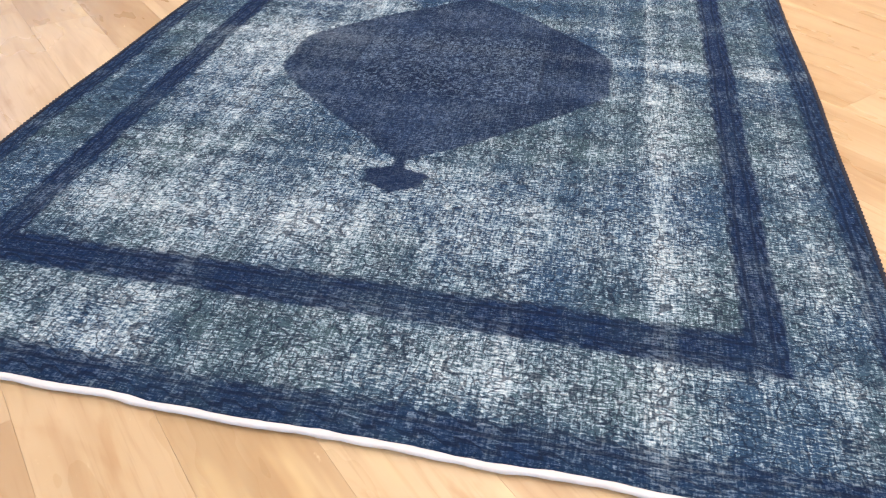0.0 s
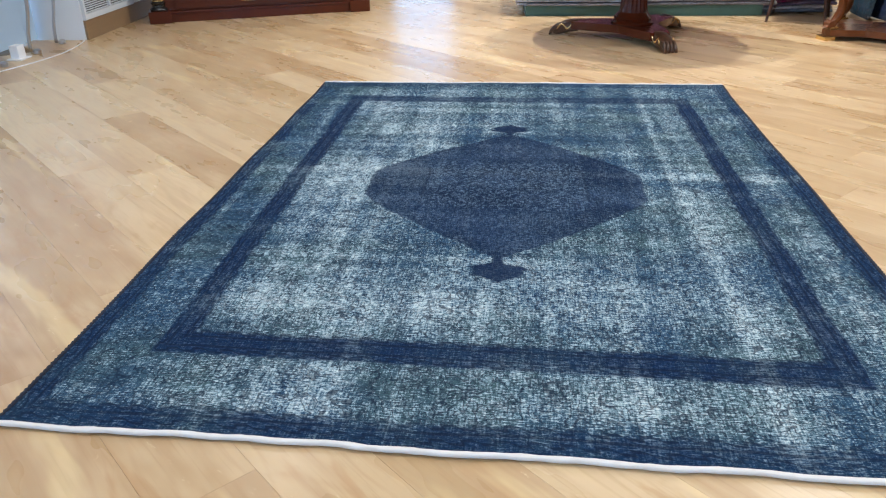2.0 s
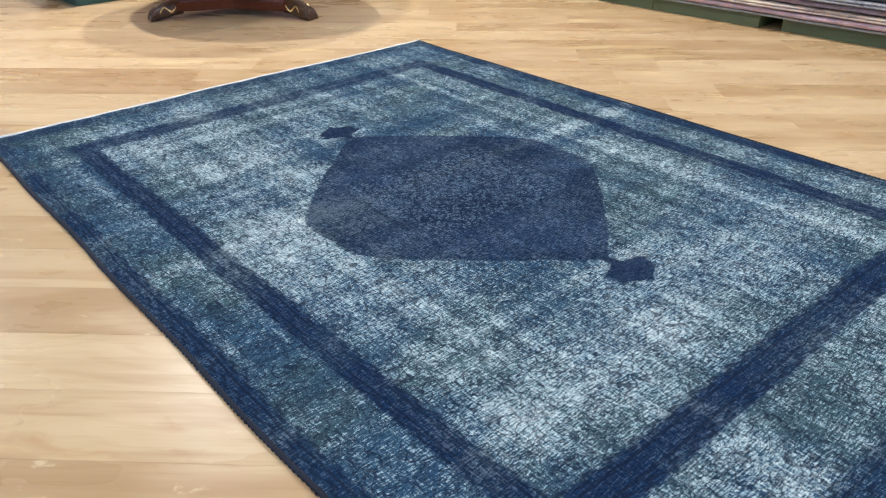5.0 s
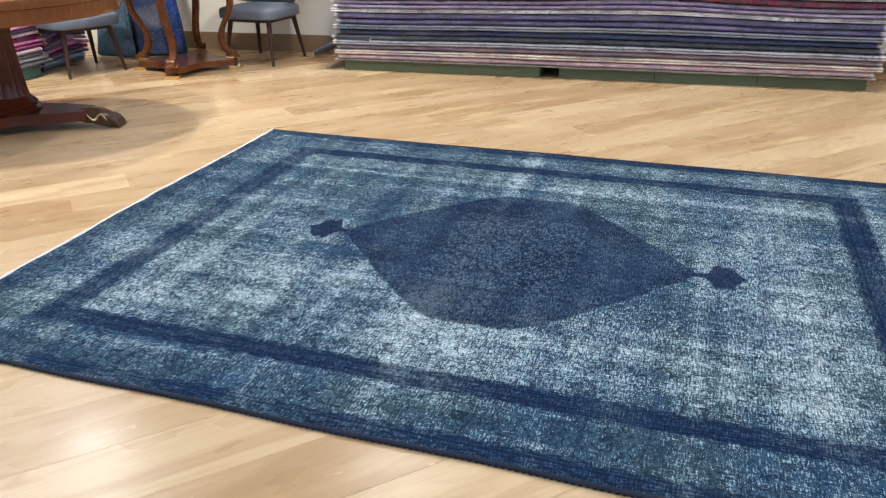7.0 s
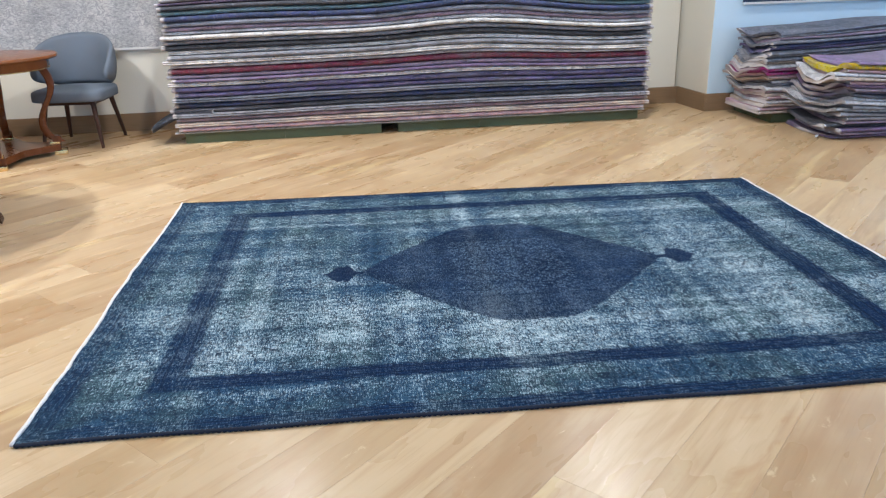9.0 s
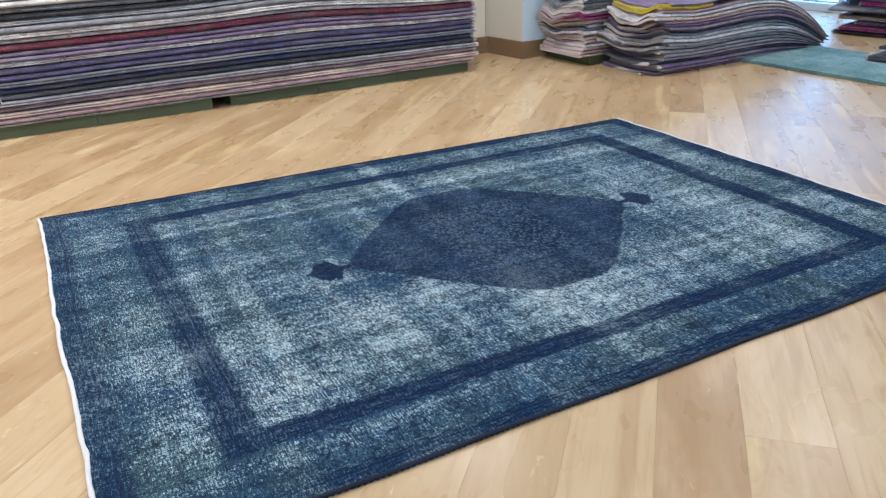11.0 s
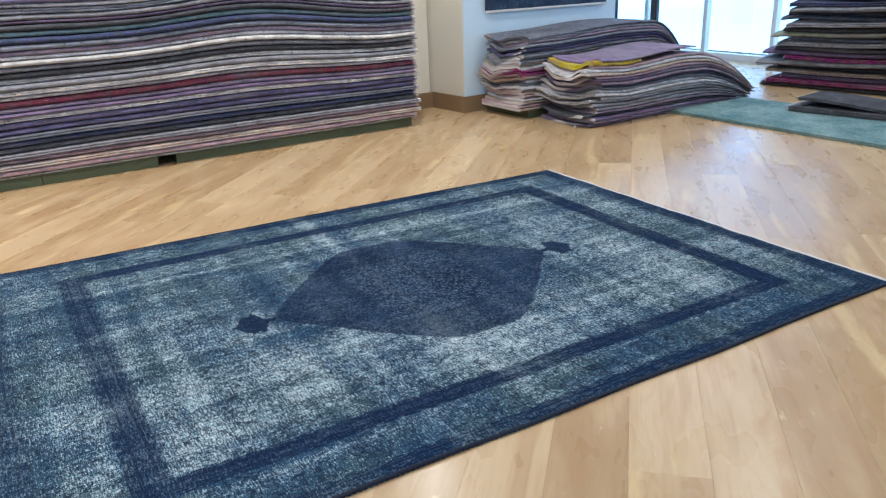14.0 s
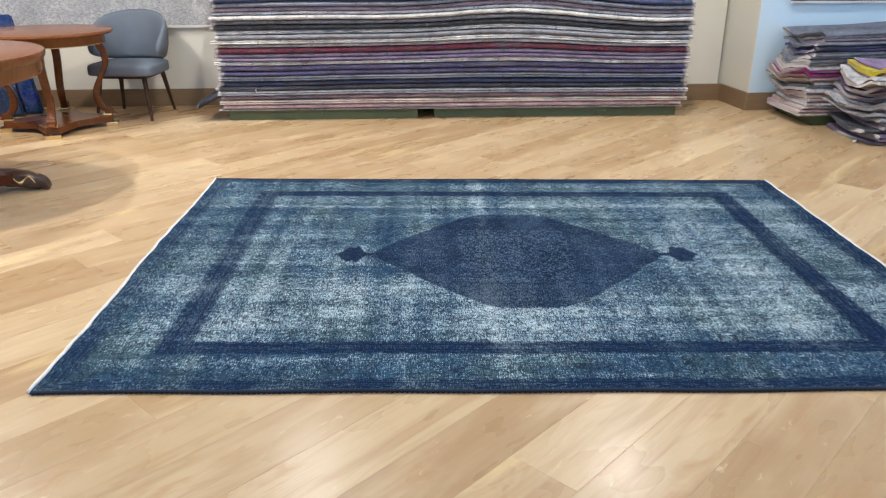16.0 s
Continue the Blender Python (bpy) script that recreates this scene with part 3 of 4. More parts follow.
for sx, sy, watts in ((1.5, 7.0, 68), (0.2, 6.65, 68), (-2.2, 5.2, 26), (2.4, 4.3, 52), (0.1, 2.7, 22), (-2.4, 1.6, 30), (2.4, 1.2, 50), (0.2, -1.2, 30), (-2.2, -2.6, 30), (2.4, -3.0, 34), (-1.2, 9.6, 30), (2.2, 9.4, 30)):
    downlight(sx, sy, watts)

# ---- the rug ----
AL, AR, BL, BR = Vector((-1.595, 1.082, 0)), Vector((0.945, 0.928, 0)), Vector((-1.432, 4.646, 0)), Vector((1.197, 4.578, 0))


def rug_point(u, v):
    """A place on the rug; its long edges run slightly uneven."""
    p = (AL * (1 - u) + AR * u) * (1 - v) + (BL * (1 - u) + BR * u) * v
    e = noise.noise(Vector((v * 5.0, 3.1 if u < 0.5 else 9.2, 0))) * 0.018
    f = noise.noise(Vector((u * 6.0, 1.7 if v < 0.5 else 7.7, 4))) * 0.014 + noise.noise(Vector((u * 19.0, 5.3 if v < 0.5 else 2.2, 6))) * 0.007
    p.x += e * abs(2 * u - 1) ** 3
    p.y += f * abs(2 * v - 1) ** 6
    return p


def rug_lift(u, v):
    a = noise.noise(Vector((u * 7, v * 9, 2))) * 0.002
    edge = max(0.0, abs(2 * v - 1) - 0.965) / 0.035
    return 0.0105 + a + edge * 0.0035 * (1 + noise.noise(Vector((u * 11, v * 2, 8))))


rug = thing("area_rug", "large overdyed blue distressed rug with medallion lying on the oak floor", "rug")
nu, nv = 110, 150
bm = bmesh.new()
uvl = bm.loops.layers.uv.new("rug")
top = [[bm.verts.new(rug_point(i / nu, j / nv) + Vector((0, 0, rug_lift(i / nu, j / nv)))) for i in range(nu + 1)] for j in range(nv + 1)]
for j in range(nv):
    for i in range(nu):
        fc = bm.faces.new((top[j][i], top[j][i + 1], top[j + 1][i + 1], top[j + 1][i]))
        for lp, (a, b) in zip(fc.loops, ((i, j), (i + 1, j), (i + 1, j + 1), (i, j + 1))):
            lp[uvl].uv = (a / nu * RUG_W, b / nv * RUG_L)
rim = [top[0][i] for i in range(nu + 1)] + [top[j][nu] for j in range(1, nv + 1)] + [top[nv][i] for i in range(nu - 1, -1, -1)] + [top[j][0] for j in range(nv - 1, 0, -1)]
low = [bm.verts.new((w.co.x, w.co.y, 0.001)) for w in rim]
for i in range(len(rim)):
    j = (i + 1) % len(rim)
    fc = bm.faces.new((rim[j], rim[i], low[i], low[j]))
    for lp in fc.loops:
        lp[uvl].uv = (0.01, 0.01)
part("woven_field", bm, M_RUG, rug, smooth=True)
for v, lab in ((0.0, "white cotton end binding"), (1.0, "white cotton end binding")):
    out = -1 if v == 0 else 1
    path = []
    for i in range(161):
        u = i / 160
        c = rug_point(u, v) + Vector((0, out * 0.006, 0.0115 + 0.003 * noise.noise(Vector((u * 20, v, 0)))))
        path.append((c, Vector((0, 1, 0)), Vector((0, 0, 1))))
    part("end_binding", sweep(path, lambda i: (0.015 + 0.006 * noise.noise(Vector((i * 0.35, v * 9, 1))), 0.013 + 0.003 * noise.noise(Vector((i * 0.8, v * 5, 7))))), M_BIND, rug, lab, smooth=True)
for u in (0.0, 1.0):
    path = []
    for j in range(401):
        v = j / 400
        path.append((rug_point(u, v) + Vector((0, 0, 0.0075)), Vector((1, 0, 0)), Vector((0, 0, 1))))
    part("side_cord", sweep(path, lambda i: (0.011 + 0.006 * (i % 2) + 0.004 * noise.noise(Vector((i * 0.7, u * 9, 3))), 0.010 + 0.004 * (i % 2))), M_CORD, rug, "overcast navy side cord", smooth=True)


# ---- folded rugs ----
def folded(name, m, length, depth, h, z, warp, color, label, group, n=36, double=False, plies=11):
    """One folded rug: a slab with a rounded fold along its front, the fold facing -x, lying along y."""
    bm = bmesh.new()
    ds = [depth * (1 - k / plies) for k in range(plies)]
    sec = [(d, h) for d in ds if d > h * 1.4] + [(h * 0.75, h), (h * 0.32, h * 0.90), (h * 0.08, h * 0.68), (0.0, h * 0.48), (h * 0.09, h * 0.27),
           (h * 0.34, h * 0.09), (h * 0.8, 0.0)] + [(d, 0.0) for d in reversed(ds) if d > h * 1.4]
    if double:
        sec = [(d, h) for d in ds if d > h * 1.4] + [(h * 0.7, h), (h * 0.18, h * 0.94), (h * 0.02, h * 0.78), (h * 0.07, h * 0.62), (h * 0.30, h * 0.53), (h * 0.06, h * 0.42),
               (0.0, h * 0.25), (h * 0.18, h * 0.07), (h * 0.8, 0.0)] + [(d, 0.0) for d in reversed(ds) if d > h * 1.4]
    rings = []
    for i in range(n + 1):
        l = length * i / n
        rings.append([bm.verts.new(warp(l, d, z + s)) for d, s in sec])
    k = len(sec)
    for a, b in zip(rings, rings[1:]):
        for j in range(k):
            bm.faces.new((a[j], a[(j + 1) % k], b[(j + 1) % k], b[j]))
    bm.faces.new(rings[0][::-1]), bm.faces.new(rings[-1])
    bmesh.ops.recalc_face_normals(bm, faces=bm.faces[:])
    ob = obj(name, bm, M_FOLD, None, m, smooth=50)
    ob.color = (*color, 1)
    return tagged(ob, label, "folded rug", group)


TONES = {"grey": (0.20, 0.195, 0.21), "silver": (0.42, 0.41, 0.42), "cream": (0.66, 0.62, 0.57), "mauve": (0.27, 0.20, 0.26), "plum": (0.125, 0.085, 0.15), "violet": (0.135, 0.115, 0.22),
         "navy": (0.042, 0.052, 0.11), "charcoal": (0.062, 0.063, 0.072), "rose": (0.42, 0.27, 0.29), "crimson": (0.15, 0.032, 0.052), "slate": (0.165, 0.175, 0.21), "pink": (0.40, 0.10, 0.22),
         "teal": (0.13, 0.20, 0.215), "magenta": (0.22, 0.02, 0.11), "olive": (0.22, 0.22, 0.15), "beige": (0.44, 0.34, 0.27), "sage": (0.24, 0.235, 0.21)}


def stack(seq, hs, place, length, depth, warp, group, where, seed, jl=0.05, jd=0.03, z0=0.0, plies=11):
    """Folded rugs lying on one another from z0 upwards."""
    rr = random.Random(seed)
    z = z0
    for tone, h in zip(seq, hs):
        a, b, c = rr.uniform(-jl, jl), rr.uniform(-jl, jl), rr.uniform(-jd, jd)
        ph = rr.uniform(0, 50)

        def w(l, d, zz, a=a, b=b, c=c, ph=ph):
            x = d + c + 0.014 * noise.noise(Vector((l * 2.2, ph, 0)))
            zz += 0.003 * noise.noise(Vector((l * 3.5, ph, 9)))
            y = a + l * (1 + (b - a) / length)
            return warp(x, y, zz, ph)
        gain = rr.uniform(0.85, 1.45)
        col = tuple(min(0.9, v * gain) for v in TONES[tone])
        folded("folded_rug", place, length, depth, h * 0.87, z, w, col, f"{tone} wool rug folded {where}", group, double=h > 0.036 and rr.random() < 0.4, plies=plies)
        z += h
    return z


def pallet(x0, x1, y0, y1, h, mat, label, along="y", boards=3):
    """A painted timber platform: face boards on both long sides, end boards and deck."""
    p = thing("pallet", label, "pallet", m=pose((x0 + x1) / 2, (y0 + y1) / 2, 0))
    sx, sy = x1 - x0, y1 - y0
    t = 0.022
    if along == "y":
        w = sy / boards
        for i in range(boards):
            for x in (-sx / 2 + t / 2, sx / 2 - t / 2):
                part("face_board", box(t, w - 0.003, h - t, x, -sy / 2 + w * (i + 0.5), 0.0, 0.003), mat, p)
        for y in (-sy / 2 + t / 2, sy / 2 - t / 2):
            part("end_board", box(sx - 2 * t, t, h - t, 0, y, 0.0, 0.003), mat, p)
    else:
        w = sx / boards
        for i in range(boards):
            for y in (-sy / 2 + t / 2, sy / 2 - t / 2):
                part("face_board", box(w - 0.003, t, h - t, -sx / 2 + w * (i + 0.5), y, 0.0, 0.003), mat, p)
        for x in (-sx / 2 + t / 2, sx / 2 - t / 2):
            part("end_board", box(t, sy - 2 * t, h - t, x, 0, 0.0, 0.003), mat, p)
    part("deck", box(sx, sy, t, 0, 0, h - t, 0.003), mat, p)
    return p


# long stack by the east wall
PH = 0.088
pallet(3.125, 3.84, 3.185, 4.89, PH, M_GREEN, "low green painted timber pallet under the rug stack", boards=2)
pallet(3.145, 3.84, 0.775, 3.035, PH, M_GREEN, "low green painted timber pallet under the rug stack", boards=3)


def long_warp(x, y, z, ph):
    rise = (z - PH) * (0.085 * math.exp(-((y - 1.55) / 0.75) ** 2) + 0.035 * math.exp(-((y - 3.2) / 0.8) ** 2) - 0.02 * math.exp(-((y - 0.2) / 0.5) ** 2))
    sag = 0.006 * math.sin(y * 2.7 + 3 * z) * min(1.0, (z - PH) * 5)
    return Vector((x, y, z + rise + sag))


LONG = ["sage", "rose", "beige", "rose", "grey", "charcoal", "navy", "slate", "violet", "violet", "cream", "plum", "mauve", "crimson", "silver", "cream", "grey", "cream",
        "charcoal", "grey", "cream", "silver", "mauve", "slate", "navy", "teal", "charcoal", "plum", "grey", "slate", "silver", "violet", "charcoal", "mauve", "silver", "navy", "grey", "plum"]
THICK = {"sage": 0.020, "plum": 0.026, "mauve": 0.036, "crimson": 0.050, "silver": 0.030, "cream": 0.038, "violet": 0.044, "navy": 0.046}
LH = [THICK.get(tone, 0.040) for tone in LONG]
stack(LONG, LH, pose(3.075, 0.73, 0), 4.22, 0.74, long_warp, "rugs in the long stack", "in the tall stack on green pallets", 5, 0.030, 0.022, PH)


tip = lambda l, d, z: Vector((d + 0.02 * math.sin(l * 9), l, z - 0.11 * max(0.0, (l - 0.24) / 0.26) ** 1.3))
tip_rug = folded("folded_rug", pose(3.060, 4.62, 0), 0.52, 0.40, 0.055, 0.235, tip, (0.05, 0.052, 0.062), "charcoal rug corner slipping out of the tall stack", "rugs in the long stack", 14)


def pier_warp(x, y, z, ph):
    end = math.exp(-(4.0 * max(0.0, 2.2 - y)) ** 2 * 0.35)
    wav = (0.024 * math.sin(x * 11.0 + ph * 0.02) + 0.009 * math.sin(x * 24.0 + ph * 0.03)) * end * min(1, max(0.0, z - 0.09) * 4)
    drop = -0.35 * z * max(0.0, (0.45 - y) / 0.45) ** 2
    return Vector((x, y + (0.05 * math.sin(z * 14 + x * 3) * min(1, z * 2.5) - 0.10 * max(0, z - 0.45)) * end, z + wav + drop + 0.05 * z * math.sin(y * 1.9)))


# stack beside the pier
pallet(2.63, 3.28, -2.3, -0.26, 0.085, M_GREEN, "low green painted timber pallet beside the pier", boards=3)
PIER = ["beige", "rose", "beige", "silver", "rose", "beige", "rose", "silver", "slate", "silver", "beige", "rose", "magenta", "magenta", "silver", "beige", "slate", "grey", "slate", "violet", "navy", "slate", "mauve", "silver", "slate"]
stack(PIER, [0.0285] * len(PIER), pose(2.62, -2.42, 0), 2.25, 0.64, pier_warp, "rugs in the stack by the pier", "in a stack beside the pier", 8, 0.035, 0.02, 0.086, 22)


def heap_warp(x, y, z, ph):
    far = max(0.0, min(1.0, (0.75 - y) / 0.75))
    hump = 1.0 + 0.10 * math.exp(-((y - 1.0) / 0.5) ** 2) - 0.80 * far ** 2
    end = max(0.0, min(1.0, (y - 1.75) / 0.45))
    wav = (0.036 * math.sin(x * 9.0 + 1.2) + 0.011 * math.sin(x * 19.0 + ph * 0.02)) * end * min(1.0, z * 3.5)
    return Vector((x - 0.10 * (1 - z) * 0.2, y - 0.35 * far * z + 0.06 * math.sin(z * 17 + x * 4) * end, max(0.004, z * hump) + wav))


HEAP = ["plum", "mauve", "plum", "charcoal", "mauve", "grey", "grey", "silver", "grey", "silver", "silver", "slate", "violet", "mauve", "plum", "rose", "beige", "silver", "rose"]
zt = stack(HEAP, [0.027] * len(HEAP), pose(1.86, -2.55, 0), 2.16, 0.72, heap_warp, "rugs in the heap by the pier", "in a slumped heap beside a pier", 11, 0.07, 0.03, 0.004, 24)
yw = lambda l, d, z: heap_warp(d, 1.55 + l, z, 0)
t1 = folded("folded_rug", pose(1.88, -2.55, 0), 0.60, 0.66, 0.040, zt + 0.001, yw, (0.50, 0.36, 0.0), "mustard yellow rug folded on the heap", "rugs in the heap by the pier", 14)
yw2 = lambda l, d, z: heap_warp(d, 0.80 + l, z, 0)
t2 = folded("folded_rug", pose(1.87, -2.55, 0), 1.28, 0.67, 0.014, zt + 0.043, yw2, (0.24, 0.165, 0.28), "lilac patterned rug folded on top of the heap", "rugs in the heap by the pier", 20)

# teal runner lying along the floor
bm = bmesh.new()
rr = [[bm.verts.new((2.15 - 4.6 * i / 46, -1.44 - 1.12 * j / 10 + 0.012 * noise.noise(Vector((i * 0.3, j, 0))), (0.045 if 0 < j < 10 else 0.030) + 0.004 * noise.noise(Vector((i * 0.25, j * 0.5, 3))))) for j in range(11)] for i in range(47)]
for a, b in zip(rr, rr[1:]):
    for j in range(10):
        bm.faces.new((a[j], a[j + 1], b[j + 1], b[j]))
ed = [rr[0][j] for j in range(11)] + [rr[i][10] for i in range(1, 47)] + [rr[46][j] for j in range(9, -1, -1)] + [rr[i][0] for i in range(45, 0, -1)]
lo = [bm.verts.new((w.co.x, w.co.y, 0.002)) for w in ed]
for i in range(len(ed)):
    j = (i + 1) % len(ed)
    bm.faces.new((ed[i], ed[j], lo[j], lo[i]))
bmesh.ops.recalc_face_normals(bm, faces=bm.faces[:])
tagged(obj("folded_carpet", bm, M_TEALRUG, smooth=40), "teal patchwork rug folded long and flat on the floor", "rug")


# dark stack near the entrance
def dark_warp(x, y, z, ph):
    droop = -0.30 * min(1.0, z) * (max(0.0, 0.40 - y) ** 2 + max(0.0, y - 2.2) ** 2)
    return Vector((x + 0.10 * noise.noise(Vector((ph * 3, 0, 5))), y * (1 - 0.10 * max(0, z - 0.3)) + 0.12 * noise.noise(Vector((ph, 7, 2))), z + droop + 0.03 * math.sin(x * 5 + y * 2 + z) * min(1, z * 3)))


def slant_warp(x, y, z, ph):
    return Vector((x, y, z + 0.05 * max(0.0, math.sin(y * 2.4 + ph)) * min(1, z * 20) + 0.02 * x))


DARKS = ["charcoal", "magenta", "plum", "beige", "charcoal", "grey", "magenta", "plum", "charcoal", "grey", "slate", "olive", "charcoal", "grey", "slate", "charcoal", "grey", "navy", "slate", "charcoal"]
stack(DARKS, [0.054] * len(DARKS), pose(-0.28, -3.80, 0, 0, 0, -84), 2.6, 1.2, dark_warp, "rugs in the dark stack", "in a tall dark stack near the entrance", 21, 0.14, 0.12, 0.003)

LOOSE = ["slate", "charcoal", "charcoal"]
stack(LOOSE, [0.04, 0.045, 0.03], pose(1.15, -2.66, 0, 0, 0, 100), 1.3, 0.55, slant_warp, "loose dark rugs", "on the floor by the dark stack", 41, 0.10, 0.05, 0.003)

tag = sweep([(Vector((1.99 + 0.05 * math.cos(f * 2.2), -0.34 + 0.07 * f, 0.004 + 0.012 * math.sin(f * 2.6))), Vector((0.4, -0.9, 0)), Vector((0, 0, 1))) for f in [i / 8 for i in range(9)]], lambda i: (0.045, 0.002))
tagged(obj("paper_tag", tag, M_WHITEP, smooth=40), "small white paper tag lying on the floor", "tag")

# ---- hung rugs ----
def hung(name, x, y0, y1, z0, z1, mat, label):
    bm = bmesh.new()
    nn, mm = 40, 24
    g = [[bm.verts.new((x - 0.004 + 0.010 * noise.noise(Vector((i * 0.25, j * 0.2, 1))), y0 + (y1 - y0) * i / nn, z0 + (z1 - z0) * j / mm + (0.006 * noise.noise(Vector((i * 0.5, 0, 0))) if j == 0 else 0))) for j in range(mm + 1)] for i in range(nn + 1)]
    for a, b in zip(g, g[1:]):
        for j in range(mm):
            bm.faces.new((a[j], a[j + 1], b[j + 1], b[j]))
    ret = bmesh.ops.extrude_face_region(bm, geom=bm.faces[:])
    bmesh.ops.translate(bm, vec=(-0.010, 0, 0), verts=[v for v in ret["geom"] if isinstance(v, bmesh.types.BMVert)])
    bmesh.ops.recalc_face_normals(bm, faces=bm.faces[:])
    h = thing(name, label, "rug")
    part("woven_field", bm, mat, h, smooth=40)
    part("end_binding", box(0.014, y1 - y0, 0.022, x - 0.012, (y0 + y1) / 2, z0 - 0.020, 0.004), M_BIND, h, "pale cotton end binding")
    return h


hung("hung_rug", EAST - 0.02, 4.75, 7.6, 0.765, 2.9, M_HUNG, "silver grey worn rug hung on the cream wall")
hung("hung_rug", 3.335 - 0.02, -1.93, -0.25, 1.0, 2.6, M_HUNGB, "dark blue worn rug hung on the white pier")


# ---- furniture ----
def s_curve(p0, p1, bulge, n=18, side=None):
    """Path of a sabre or scroll leg from p0 down to p1, bowed outwards then inwards."""
    p0, p1 = Vector(p0), Vector(p1)
    out = Vector((p1.x, p1.y, 0))
    out = (Vector((p0.x, p0.y, 0)) if out.length < 1e-6 else out).normalized()
    sd = Vector((-out.y, out.x, 0))
    path = []
    for i in range(n + 1):
        f = i / n
        c = p0.lerp(p1, f) + out * bulge * math.sin(2 * math.pi * f) * (1.0 if f < 0.5 else 1.15)
        path.append((c, sd, out))
    return path


def pedestal_table(x, y, yaw):
    """Round tilt-top table: fluted column on a three-sided platform with paw feet."""
    t = thing("pedestal_table", "round walnut pedestal table with carved paw feet", "table", m=pose(x, y, 0, 0, 0, yaw) @ Matrix.Diagonal((1.03, 1.03, 1.08, 1)))
    part("tabletop", lathe([(0.70, 0.752), (0.775, 0.756), (0.785, 0.77), (0.79, 0.79), (0.785, 0.803), (0.77, 0.808)], 72), M_WALNUT, t, smooth=40)
    part("apron", lathe([(0.70, 0.67), (0.745, 0.672), (0.755, 0.69), (0.755, 0.745), (0.76, 0.752)], 72), M_WALNUT, t, smooth=40)
    col = lathe([(0.17, 0.10), (0.175, 0.125), (0.15, 0.14), (0.155, 0.16), (0.135, 0.18), (0.115, 0.20), (0.105, 0.24), (0.10, 0.30), (0.085, 0.55), (0.10, 0.60), (0.13, 0.63), (0.14, 0.67)], 40)
    for v in col.verts:
        if 0.22 < v.co.z < 0.58:
            a = math.atan2(v.co.y, v.co.x)
            v.co.xy *= 1 + 0.05 * math.cos(20 * a)
    part("column", col, M_MAHOG, t, "fluted mahogany column", smooth=30)
    pts = []
    for k in range(3):
        a0 = math.radians(120 * k)
        for da, r in ((-0.16, 0.50), (0.16, 0.50)):
            pts.append((r * math.cos(a0 + da), r * math.sin(a0 + da)))
        for s in range(1, 8):
            f = s / 8
            a = a0 + 0.16 + (2 * math.pi / 3 - 0.32) * f
            r = 0.50 - 0.30 * math.sin(math.pi * f) ** 0.7
            pts.append((r * math.cos(a), r * math.sin(a)))
    part("platform", prism(pts, 0.055, 0.115, 0.006), M_MAHOG, t)
    for k in range(3):
        a = math.radians(120 * k)
        d, sd = Vector((math.cos(a), math.sin(a), 0)), Vector((-math.sin(a), math.cos(a), 0))
        bm = sweep([(d * r + Vector((0, 0, z)), sd, Vector((0, 0, 1))) for r, z in ((0.44, 0.075), (0.50, 0.075), (0.56, 0.062), (0.61, 0.045), (0.645, 0.030))],
                   lambda i: ((0.10, 0.115, 0.125, 0.12, 0.09)[i], (0.09, 0.10, 0.10, 0.082, 0.05)[i]))
        foot = part("paw_foot", bm, M_PAW, t, "carved and gilded lion paw foot", smooth=40)
        for off in (-0.045, -0.015, 0.015, 0.045):
            toe = sweep([(d * r + sd * off + Vector((0, 0, z)), sd, Vector((0, 0, 1))) for r, z in ((0.59, 0.06), (0.625, 0.058), (0.655, 0.040), (0.675, 0.018), (0.68, 0.006))],
                        lambda i: (0.026, (0.034, 0.044, 0.046, 0.034, 0.010)[i]))
            part("toe", toe, M_PAW, foot, smooth=40)
        for sg in (-1, 1):
            scroll = sweep([(d * (0.45 + 0.16 * f) + sd * sg * (0.062 + 0.006 * math.sin(7 * f)) + Vector((0, 0, 0.085 - 0.02 * f + 0.020 * math.sin(10 * f))), sd, Vector((0, 0, 1))) for f in [i / 14 for i in range(15)]],
                           lambda i: (0.010, 0.015 + 0.004 * math.sin(i)))
            part("scroll", scroll, M_BRASS, foot, "gilt scroll", smooth=40)
    return t


